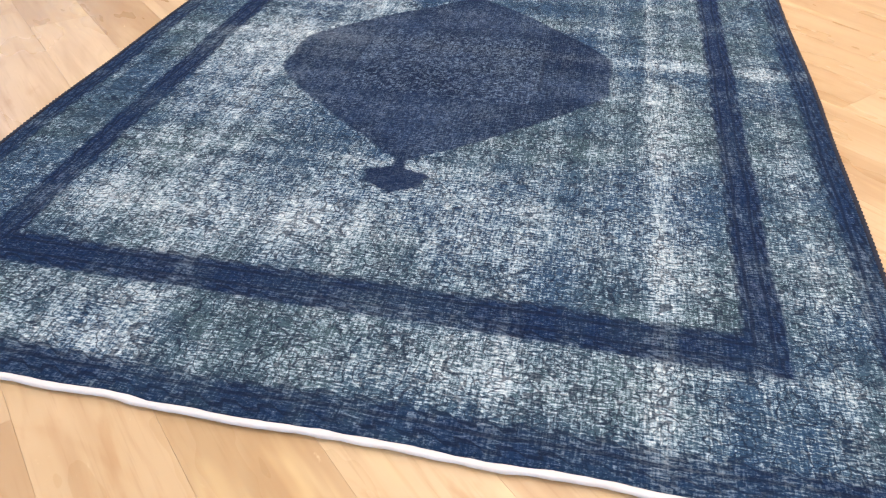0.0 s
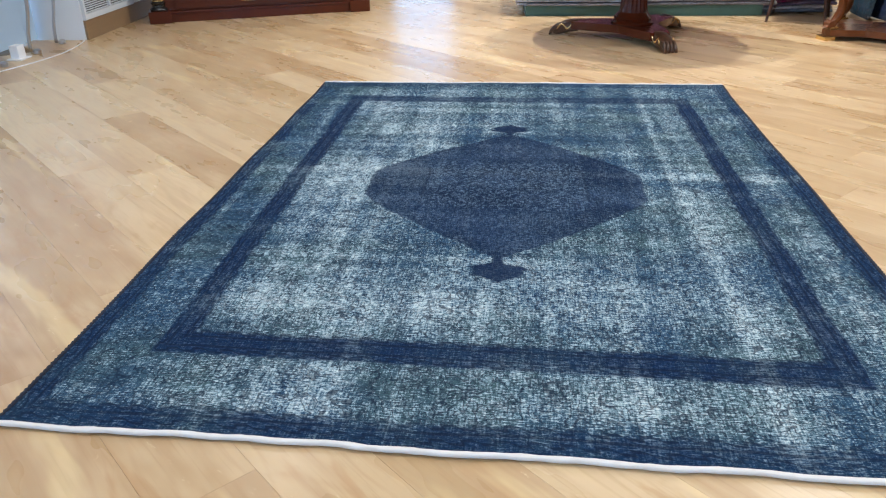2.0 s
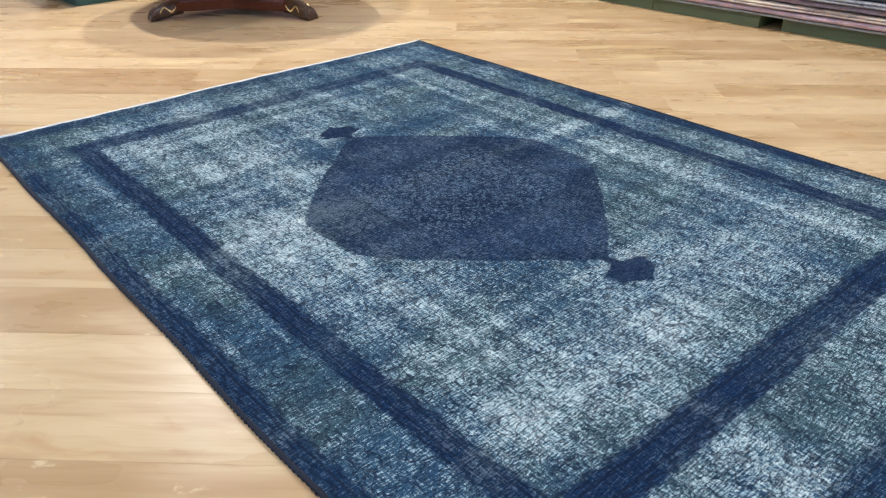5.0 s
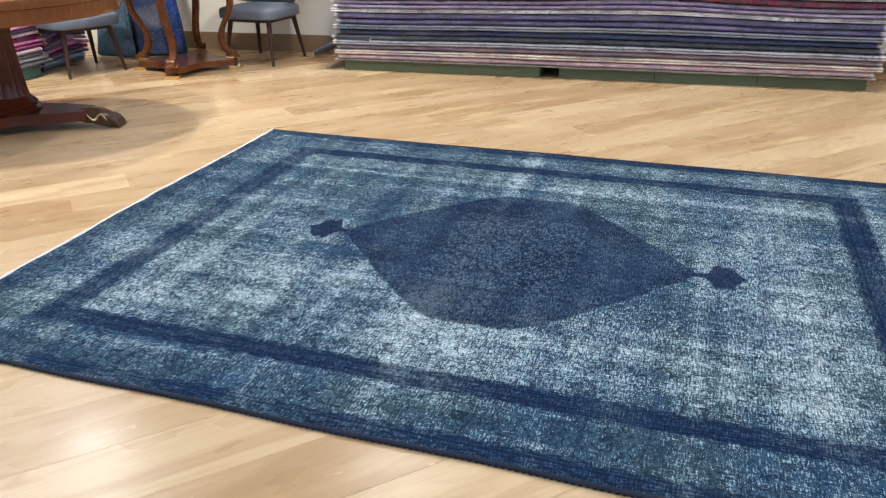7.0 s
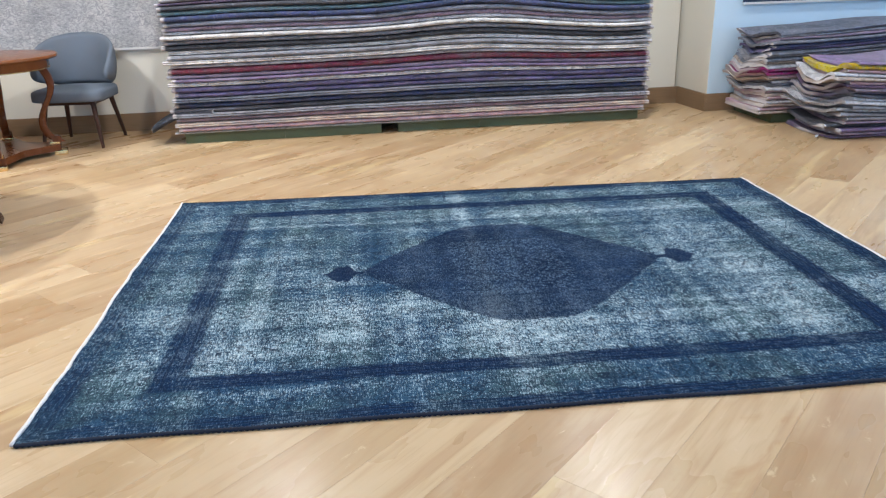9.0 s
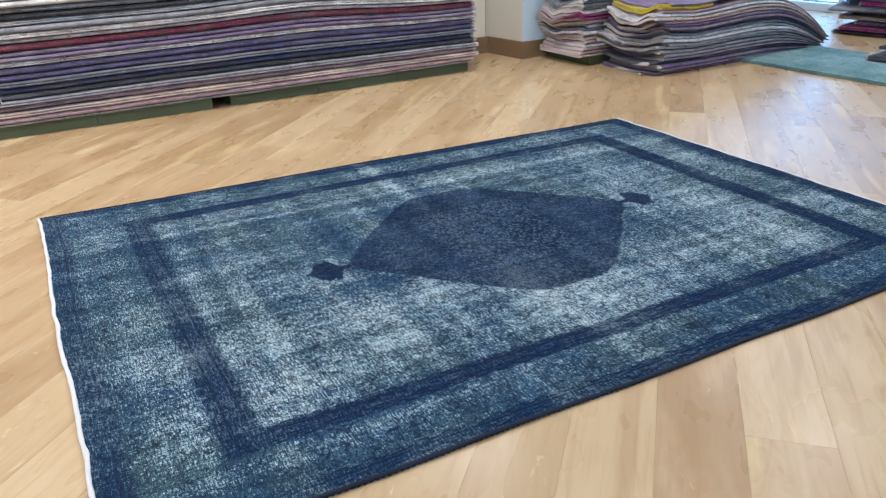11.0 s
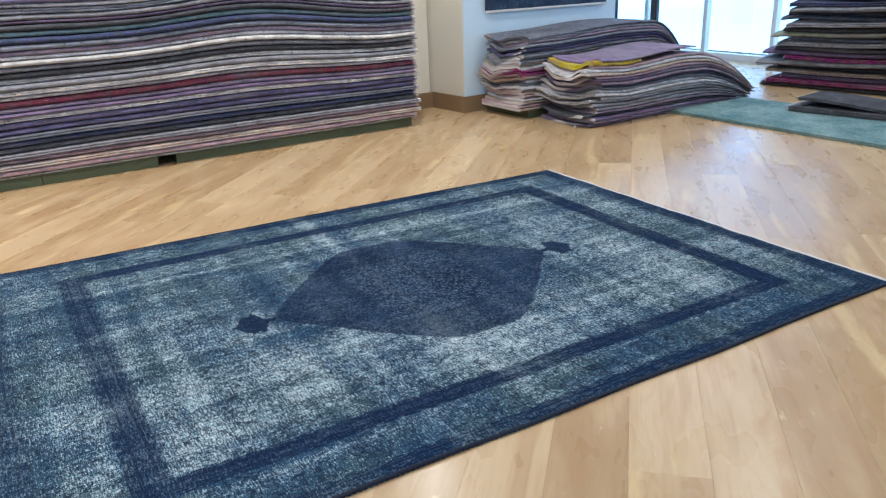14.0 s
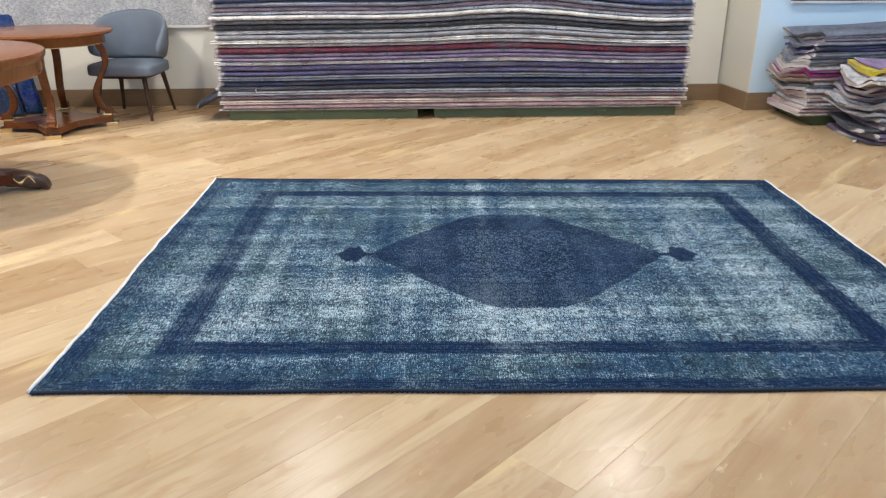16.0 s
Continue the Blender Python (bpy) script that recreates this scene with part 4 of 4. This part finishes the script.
def four_leg_table(x, y, yaw):
    """Round occasional table: four scrolled legs on a concave-sided platform with brass feet."""
    t = thing("round_table", "round polished walnut table on four scrolled legs", "table", m=pose(x, y, 0, 0, 0, yaw) @ Matrix.Diagonal((1, 1, 1.04, 1)))
    part("tabletop", lathe([(0.50, 0.755), (0.525, 0.76), (0.535, 0.772), (0.53, 0.786), (0.515, 0.790)], 64), M_WALNUT, t, smooth=40)
    part("apron", lathe([(0.42, 0.69), (0.455, 0.69), (0.462, 0.70), (0.462, 0.745), (0.47, 0.755)], 64), M_WALNUT, t, smooth=40)
    part("apron_trim", lathe([(0.456, 0.684), (0.466, 0.686), (0.466, 0.692), (0.456, 0.694)], 64), M_BRASS, t, "thin brass moulding")
    pts = []
    for k in range(4):
        a0 = math.radians(90 * k)
        for da, r in ((-0.13, 0.43), (0.13, 0.43)):
            pts.append((r * math.cos(a0 + da), r * math.sin(a0 + da)))
        for s in range(1, 8):
            f = s / 8
            a = a0 + 0.13 + (math.pi / 2 - 0.26) * f
            r = 0.43 - 0.19 * math.sin(math.pi * f) ** 0.8
            pts.append((r * math.cos(a), r * math.sin(a)))
    part("platform", prism(pts, 0.035, 0.085, 0.005), M_WALLEG, t)
    for k in range(4):
        a = math.radians(90 * k)
        d, sd = Vector((math.cos(a), math.sin(a), 0)), Vector((-math.sin(a), math.cos(a), 0))
        path = []
        for i in range(23):
            f = i / 22
            r = 0.385 + 0.055 * math.sin(2.05 * math.pi * f) - 0.01 * f + (0.05 * ((f - 0.88) / 0.12) ** 2 if f > 0.88 else 0)
            path.append((d * r + Vector((0, 0, 0.70 - 0.60 * f)), sd, d))
        leg = part("leg", sweep(path, lambda i: (0.072 - 0.012 * i / 22, 0.075 - 0.026 * math.sin(math.pi * i / 22))), M_WALLEG, t, smooth=40)
        sc = lathe([(0.018, -0.036), (0.034, -0.034), (0.036, 0.034), (0.018, 0.036)], 16)
        part("scroll", sc, M_WALLEG, leg, m=Matrix.Translation(d * 0.405 + Vector((0, 0, 0.118))) @ Matrix.Rotation(a, 4, "Z") @ Matrix.Rotation(math.pi / 2, 4, "X"), smooth=40)
        part("brass_cuff", box(0.075, 0.085, 0.018, 0, 0, 0.0, 0.004), M_BRASS, leg, "brass cuff", m=Matrix.Translation(d * 0.385 + Vector((0, 0, 0.086))) @ Matrix.Rotation(a, 4, "Z"))
        part("brass_foot", box(0.10, 0.12, 0.034, 0, 0, 0.0, 0.006), M_BRASS, leg, "brass foot block", m=Matrix.Translation(d * 0.42) @ Matrix.Rotation(a, 4, "Z"))
    return t


def tub_chair(x, y, yaw, label):
    """Upholstered tub chair on four splayed tapered legs; it faces +x before the turn."""
    c = thing("tub_chair", label, "chair", "chairs by the tables", pose(x, y, 0, 0, 0, yaw))
    seat = bmesh.new()
    pts = []
    for i in range(40):
        a = 2 * math.pi * i / 40
        ca, sa = math.cos(a), math.sin(a)
        px = math.copysign(abs(ca) ** 0.45, ca) * 0.285 + 0.020
        py = math.copysign(abs(sa) ** 0.45, sa) * (0.305 + 0.012 * ca)
        pts.append((px, py))
    prof = [(0.95, 0.398), (0.99, 0.402), (1.0, 0.412), (1.0, 0.462), (0.985, 0.478), (0.94, 0.487), (0.80, 0.492), (0.45, 0.496)]
    rings = [[seat.verts.new((px * s, py * s, z)) for px, py in pts] for s, z in prof]
    for a, b in zip(rings, rings[1:]):
        for i in range(40):
            seat.faces.new((a[i], a[(i + 1) % 40], b[(i + 1) % 40], b[i]))
    seat.faces.new(rings[0][::-1]), seat.faces.new(rings[-1])
    part("seat", seat, M_CHAIRF, c, smooth=True)
    # wrap-round back, thick and padded, its ends curling forward
    back = bmesh.new()
    na, nz = 40, 14
    grid_in, grid_out = [], []
    for i in range(na + 1):
        f = i / na * 2 - 1
        ang = math.pi + f * math.radians(108)
        top_z = 0.925 - 0.24 * abs(f) ** 2.2 - 0.04 * max(0.0, abs(f) - 0.82) / 0.18
        bot_z = 0.485 + 0.075 * (max(0.0, abs(f) - 0.35) / 0.65) ** 1.3
        ri, ro = [], []
        for j in range(nz + 1):
            g = j / nz
            z = bot_z + (top_z - bot_z) * g
            pad = 0.040 * math.sin(math.pi * min(1, max(0, g))) ** 0.5 * (1 - 0.4 * abs(f) ** 6)
            lean = 0.055 * (z - 0.44) / 0.4
            rx, ry = 0.265 + lean, 0.300 + lean * 0.7
            ri.append(back.verts.new(((rx - pad) * math.cos(ang) + 0.0, (ry - pad) * math.sin(ang), z)))
            ro.append(back.verts.new(((rx + pad) * math.cos(ang) + 0.0, (ry + pad) * math.sin(ang), z)))
        grid_in.append(ri), grid_out.append(ro)
    for g, flip in ((grid_in, False), (grid_out, True)):
        for i in range(na):
            for j in range(nz):
                q = (g[i][j], g[i + 1][j], g[i + 1][j + 1], g[i][j + 1])
                back.faces.new(q[::-1] if flip else q)
    for i in range(na):
        back.faces.new((grid_in[i][nz], grid_in[i + 1][nz], grid_out[i + 1][nz], grid_out[i][nz]))
        back.faces.new((grid_in[i + 1][0], grid_in[i][0], grid_out[i][0], grid_out[i + 1][0]))
    for i in (0, na):
        for j in range(nz):
            back.faces.new((grid_in[i][j], grid_in[i][j + 1], grid_out[i][j + 1], grid_out[i][j]))
    bmesh.ops.remove_doubles(back, verts=back.verts[:], dist=0.0005)
    bmesh.ops.recalc_face_normals(back, faces=back.faces[:])
    part("backrest", back, M_CHAIRF, c, "padded wrap-round backrest", smooth=True)
    part("seat_rail", box(0.42, 0.44, 0.035, 0.005, 0, 0.364, 0.008), M_CHAIRL, c)
    for sx in (-1, 1):
        for sy in (-1, 1):
            p0, p1 = Vector((0.20 * sx, 0.20 * sy, 0.39)), Vector((0.27 * sx, 0.25 * sy, 0.0))
            path = [(p0.lerp(p1, i / 6), Vector((1, 0, 0)), Vector((0, 1, 0))) for i in range(7)]
            part("leg", sweep(path, lambda i: (0.042 - 0.018 * i / 6, 0.042 - 0.018 * i / 6)), M_CHAIRL, c, smooth=40)
    return c


pedestal_table(0.90, 6.30, -74)
four_leg_table(2.89, 6.285, 15)
tub_chair(3.42, 5.80, 174, "grey-blue velvet tub chair with dark splayed legs beside the round table")
tub_chair(2.62, 7.18, -115, "grey-blue velvet tub chair with dark splayed legs behind the tables")


def sideboard():
    """Long mahogany sideboard: plinth, end columns, three fielded panels with gilt mounts, top."""
    a, b = Vector((-3.59, 6.953)), Vector((-1.557, 7.754))
    yaw = math.degrees(math.atan2(b.y - a.y, b.x - a.x))
    w, d = (b - a).length, 0.55
    s = thing("sideboard", "long polished mahogany sideboard with end columns and gilt mounts", "sideboard", m=pose(a.x, a.y, 0, 0, 0, yaw))
    part("plinth", span(0.20, w - 0.20, 0.05, d, 0.0, 0.085, 0.006), M_MAHOG, s)
    part("plinth_moulding", span(0.19, w - 0.19, 0.04, d, 0.085, 0.105, 0.008), M_MAHOG, s)
    part("carcass", span(0.05, w - 0.05, 0.085, d, 0.105, 0.86, 0.004), M_MAHOG, s)
    part("top", span(-0.02, w + 0.02, -0.02, d + 0.01, 0.86, 0.90, 0.008), M_MAHOG, s)
    for x in (0.105, w - 0.105):
        block = part("plinth_block", span(x - 0.105, x + 0.105, 0.0, 0.22, 0.0, 0.115, 0.008), M_MAHOG, s)
        part("column", lathe([(0.058, 0.20), (0.06, 0.24), (0.056, 0.5), (0.05, 0.75), (0.06, 0.80), (0.07, 0.86)], 24, x=x, y=0.105), M_MAHOG, s, smooth=40)
        part("column_base", lathe([(0.082, 0.115), (0.085, 0.125), (0.078, 0.14), (0.062, 0.152), (0.060, 0.165), (0.070, 0.18), (0.072, 0.19), (0.060, 0.203)], 24, x=x, y=0.105), M_BLACKW, s, "ebonised turned column base", smooth=40)
        part("brass_collar", lathe([(0.062, 0.203), (0.066, 0.206), (0.066, 0.214), (0.060, 0.217)], 24, x=x, y=0.105), M_BRASS, s, "brass collar", smooth=40)
    pw = (w - 0.50) / 3
    for k in range(3):
        x0 = 0.25 + k * pw
        door = part("door", span(x0 + 0.012, x0 + pw - 0.012, 0.066, 0.085, 0.125, 0.84, 0.004), M_MAHOG, s)
        part("panel", span(x0 + 0.085, x0 + pw - 0.085, 0.056, 0.066, 0.185, 0.78, 0.005), M_MAHOG, door, "raised veneered panel")
        part("escutcheon", lathe([(0.010, -0.003), (0.012, 0.0), (0.008, 0.006)], 12), M_BRASS, door, "brass keyhole plate", m=pose(x0 + pw - 0.05, 0.064, 0.28, 90))
        if k == 1:
            cx = x0 + pw / 2
            part("gilt_fillet", span(x0 + 0.085, x0 + pw - 0.085, 0.050, 0.057, 0.170, 0.178, 0.002), M_BRASS, door, "thin gilt fillet")
            ring = sweep([(Vector((cx + 0.06 * math.cos(q), 0.046, 0.335 + 0.075 * math.sin(q))), Vector((math.cos(q), 0, math.sin(q))), Vector((0, 1, 0))) for q in [i * math.pi / 16 for i in range(33)]], lambda i: (0.010, 0.010), False)
            part("wreath", ring, M_BRASS, door, "gilt wreath mount", smooth=True)
            for dx in (-0.17, 0.17):
                dr = sweep([(Vector((cx + dx, 0.050, 0.30 + 0.20 * i / 8)), Vector((1, 0, 0)), Vector((0, 1, 0))) for i in range(9)], lambda i: (0.030 - 0.018 * math.sin(i), 0.012))
                part("mount", dr, M_BRASS, door, "gilt ribbon mount", smooth=True)
    return s


sideboard()

# drum behind the sideboard
d = thing("drum_stool", "round grey metal drum standing on the floor", "stool", m=pose(-1.78, 9.2, 0))
part("body", lathe([(0.26, 0.03), (0.27, 0.05), (0.27, 0.42), (0.26, 0.44)], 32), M_DRUM, d, smooth=40)
part("base_ring", lathe([(0.25, 0.0), (0.275, 0.004), (0.275, 0.028), (0.25, 0.034)], 32), M_BLACKW, d, "black base ring", smooth=40)

# pink stack on a teal pallet at the back
pallet(0.05, 2.36, 7.40, 8.15, 0.102, M_TEALP, "low teal painted timber pallet under the pink rug stack", "x", 2)


def pink_warp(x, y, z, ph):
    return Vector((x, y, z + 0.012 * math.sin(y * 2.3 + z * 5) * min(1, z * 3)))


PINK = ["grey", "silver", "slate", "rose", "magenta", "pink", "magenta", "rose", "plum", "pink", "mauve", "pink", "rose", "mauve", "pink", "rose", "plum", "pink"]
stack(PINK, [0.034] * len(PINK), pose(2.42, 7.36, 0, 0, 0, 90), 2.5, 0.78, pink_warp, "rugs in the pink stack", "in a stack on a teal pallet", 31, 0.05, 0.02, 0.103)


def slump_warp(x, y, z, ph):
    return Vector((x + 0.03 * math.sin(ph), y, max(0.003, z * (1 + 0.15 * math.sin(y * 4.5 + 0.5))) + 0.02 * math.sin(y * 9) * min(1, z * 3)))


SL = ["slate", "silver", "plum", "magenta", "pink", "mauve", "plum", "pink", "violet", "plum"]
stack(SL, [0.036] * len(SL), pose(3.10, 7.50, 0, 0, 0, 90), 0.66, 0.6, slump_warp, "rugs in the slumped pink stack", "in a slumped pile on the floor", 33, 0.05, 0.03, 0.003)


# blue rugs propped against the wall
def propped(x, y, w, hgt, lean, yaw, color, label):
    bm = bmesh.new()
    nn, mm = 10, 14
    f = [[bm.verts.new((0.012 * noise.noise(Vector((i * 0.4, j * 0.3, x * 9))), w / 2 - w * i / nn * (1 - 0.42 * j / mm), hgt * j / mm)) for j in range(mm + 1)] for i in range(nn + 1)]
    for a, b in zip(f, f[1:]):
        for j in range(mm):
            bm.faces.new((a[j], a[j + 1], b[j + 1], b[j]))
    ret = bmesh.ops.extrude_face_region(bm, geom=bm.faces[:])
    bmesh.ops.translate(bm, vec=(-0.05, 0, 0), verts=[v for v in ret["geom"] if isinstance(v, bmesh.types.BMVert)])
    bmesh.ops.recalc_face_normals(bm, faces=bm.faces[:])
    bmesh.ops.bevel(bm, geom=[e for e in bm.edges if e.calc_face_angle(0) > 1.0], offset=0.015, segments=2, affect="EDGES")
    ob = obj("propped_rug", bm, M_FOLD, None, pose(x, y, 0.004, 0, lean, yaw), smooth=45)
    ob.color = (*color, 1)
    return tagged(ob, label, "folded rug", "rugs propped by the wall")


propped(3.50, 6.95, 0.55, 0.90, 14, 0, (0.012, 0.045, 0.17), "deep blue rug folded and propped against the wall")
propped(3.38, 7.05, 0.50, 0.86, 14, 6, (0.020, 0.035, 0.080), "navy rug folded and propped against the wall")
propped(3.26, 7.30, 0.45, 0.92, 13, -5, (0.07, 0.14, 0.19), "teal grey rug folded and propped against the wall")

# ---- window bay things ----
g = thing("wall_grille", "white slatted metal ventilation grille above a brown base", "grille", m=pose(WEST, 6.70, 0))
part("frame", span(0.0, 0.03, -0.50, 0.50, 0.165, 0.215, 0.004), M_GRILLE, g)
part("frame", span(0.0, 0.03, -0.50, 0.50, 1.0, 1.05, 0.004), M_GRILLE, g)
for y in (-0.50, -0.015, 0.47):
    part("frame", span(0.0, 0.03, y, y + 0.03, 0.215, 1.0, 0.003), M_GRILLE, g)
slat = bmesh.new()
box(0.012, 0.452, 0.006, 0, 0, 0, 0.0015, 1, slat)
sme = bpy.data.meshes.new("slat")
slat.to_mesh(sme), slat.free()
sme.materials.append(M_GRILLE)
for i in range(42):
    for y in (-0.242, 0.242):
        so = new("slat", sme)
        so.parent = g
        so.matrix_basis = pose(0.014, y, 0.222 + 0.0184 * i, 0, 25, 0)
# near-black sheet stands in for the shade between the slats
part("shade_backing", span(-0.003, 0.004, -0.49, 0.49, 0.17, 1.04), M_GAPSHADE, g)

con = thing("console_stand", "pale blue panel on thin steel legs in the window bay", "display stand", m=pose(-4.0, 5.6, 0))
part("panel", span(-0.30, -0.26, -0.9, 0.55, 0.02, 1.1, 0.01), M_PANELB, con, "pale blue panel")
part("shelf", span(-0.30, 0.06, -0.9, 0.50, 0.62, 0.65, 0.006), M_PANELB, con)
for y in (-0.45, 0.02, 0.42):
    leg = part("leg", sweep([(Vector((0.0 + 0.03 * math.sin(5 * f), y, 0.62 * (1 - f) + 0.012)), Vector((1, 0, 0)), Vector((0, 1, 0))) for f in [i / 14 for i in range(15)]], lambda i: (0.024, 0.024)), M_STEEL, con, "slim steel leg", smooth=True)
    part("castor", lathe([(0.018, 0.0), (0.030, 0.004), (0.030, 0.030), (0.016, 0.040)], 16, x=0.02, y=y), M_STEEL, leg, smooth=40)
cable = sweep([(Vector((-3.93 + 0.16 * math.sin(f * 2.6), 4.9 + 1.25 * f, 0.006)), Vector((1, 0, 0)), Vector((0, 0, 1))) for f in [i / 30 for i in range(31)]], lambda i: (0.008, 0.008))
tagged(obj("cable", cable, M_WHITEP, smooth=True), "white power cable lying on the floor", "cable")
plug = thing("adapter_box", "small white power adapter standing on the floor", "adapter", m=pose(-4.02, 5.42, 0))
part("body", box(0.07, 0.10, 0.11, 0, 0, 0, 0.010), M_WHITEP, plug)
part("flange", box(0.12, 0.16, 0.012, 0, 0, 0, 0.004), M_WHITEP, plug)

# ---- street outside ----
def house_front(x0, x1, y, label):
    h = thing("street_house", label, "house", m=pose(0, y, -0.1))
    part("wall", span(x0, x1, -0.3, 0.0, 0.0, 9.0), M_FACADE, h)
    n = int((x1 - x0) / 2.2)
    for i in range(n):
        cx = x0 + (i + 0.5) * (x1 - x0) / n
        for z in (1.0, 4.2):
            win = part("window", span(cx - 0.55, cx + 0.55, 0.0, 0.05, z, z + 1.7), M_DRUM, h)
            part("frame", span(cx - 0.03, cx + 0.03, 0.05, 0.07, z, z + 1.7), M_FRAME, win)


house_front(-6, 14, -17.0, "pale rendered house front across the street")
ban = thing("street_banner", "tall blue fabric banner on a pole outside the shop", "banner", m=pose(4.55, -6.4, -0.1))
part("pole", lathe([(0.02, 0.0), (0.02, 2.6)], 12), M_STEEL, ban)
part("cloth", span(0.02, 0.42, -0.01, 0.01, 0.5, 2.5, 0.004), M_BLUECLOTH, ban)
dk = thing("door_leaf", "dark framed open shop door with glass", "door", m=pose(5.2, SOUTH + 0.35, 0))
part("stile", span(-0.06, 0.06, -0.03, 0.03, 0.0, 2.6, 0.005), M_FRAMED, dk)
part("stile", span(0.80, 0.92, -0.03, 0.03, 0.0, 2.6, 0.005), M_FRAMED, dk)
part("rail", span(0.06, 0.80, -0.03, 0.03, 0.0, 0.20, 0.005), M_FRAMED, dk)
part("rail", span(0.06, 0.80, -0.03, 0.03, 2.48, 2.6, 0.005), M_FRAMED, dk)
part("glass", span(0.06, 0.80, -0.004, 0.004, 0.20, 2.48), M_GLASS, dk).visible_shadow = False

# ---- oak planks ----
PW, PLEN, PANG = 0.241, 2.4, 133.5
bm = box(PLEN - 0.0003, PW - 0.0003, 0.0128, 0, 0, -0.0128, 0.0005, 1)
pme = bpy.data.meshes.new("plank")
bm.to_mesh(pme), bm.free()
pme.materials.append(M_OAK)
rp = random.Random(77)
along = Vector((math.cos(radians(PANG)), math.sin(radians(PANG)), 0))
across = Vector((-along.y, along.x, 0))
spots = []
for row in range(-60, 61):
    off = -0.25 + PW * (row + 0.5)
    shift = rp.uniform(0, PLEN)
    for k in range(-8, 9):
        c = across * off + along * (shift + PLEN * k)
        if -4.9 < c.x < 7.6 and -5.9 < c.y < 13.0 and not (c.x > 4.7 and c.y > 0.4):
            spots.append(c)
spots.sort(key=lambda c: max(abs(c.x) - 4.4, 0) + max(abs(c.y - 2.2) - 6.0, 0))
turn = Matrix.Rotation(radians(PANG), 4, "Z")
rest = bmesh.new()
for n_, c in enumerate(spots):
    if n_ < 300:
        o = new("plank", pme)
        o.parent = floor_ob
        o.matrix_basis = Matrix.Translation(c) @ turn
    else:
        at = turn.inverted() @ c
        k0 = len(rest.verts)
        rest.from_mesh(pme)
        rest.verts.ensure_lookup_table()
        for v in rest.verts[k0:]:
            v.co += at
far_planks = part("far_planks", rest, M_OAK_FAR, floor_ob, "oak planks in the far corners", turn)
far_planks["kind"] = "stuff"
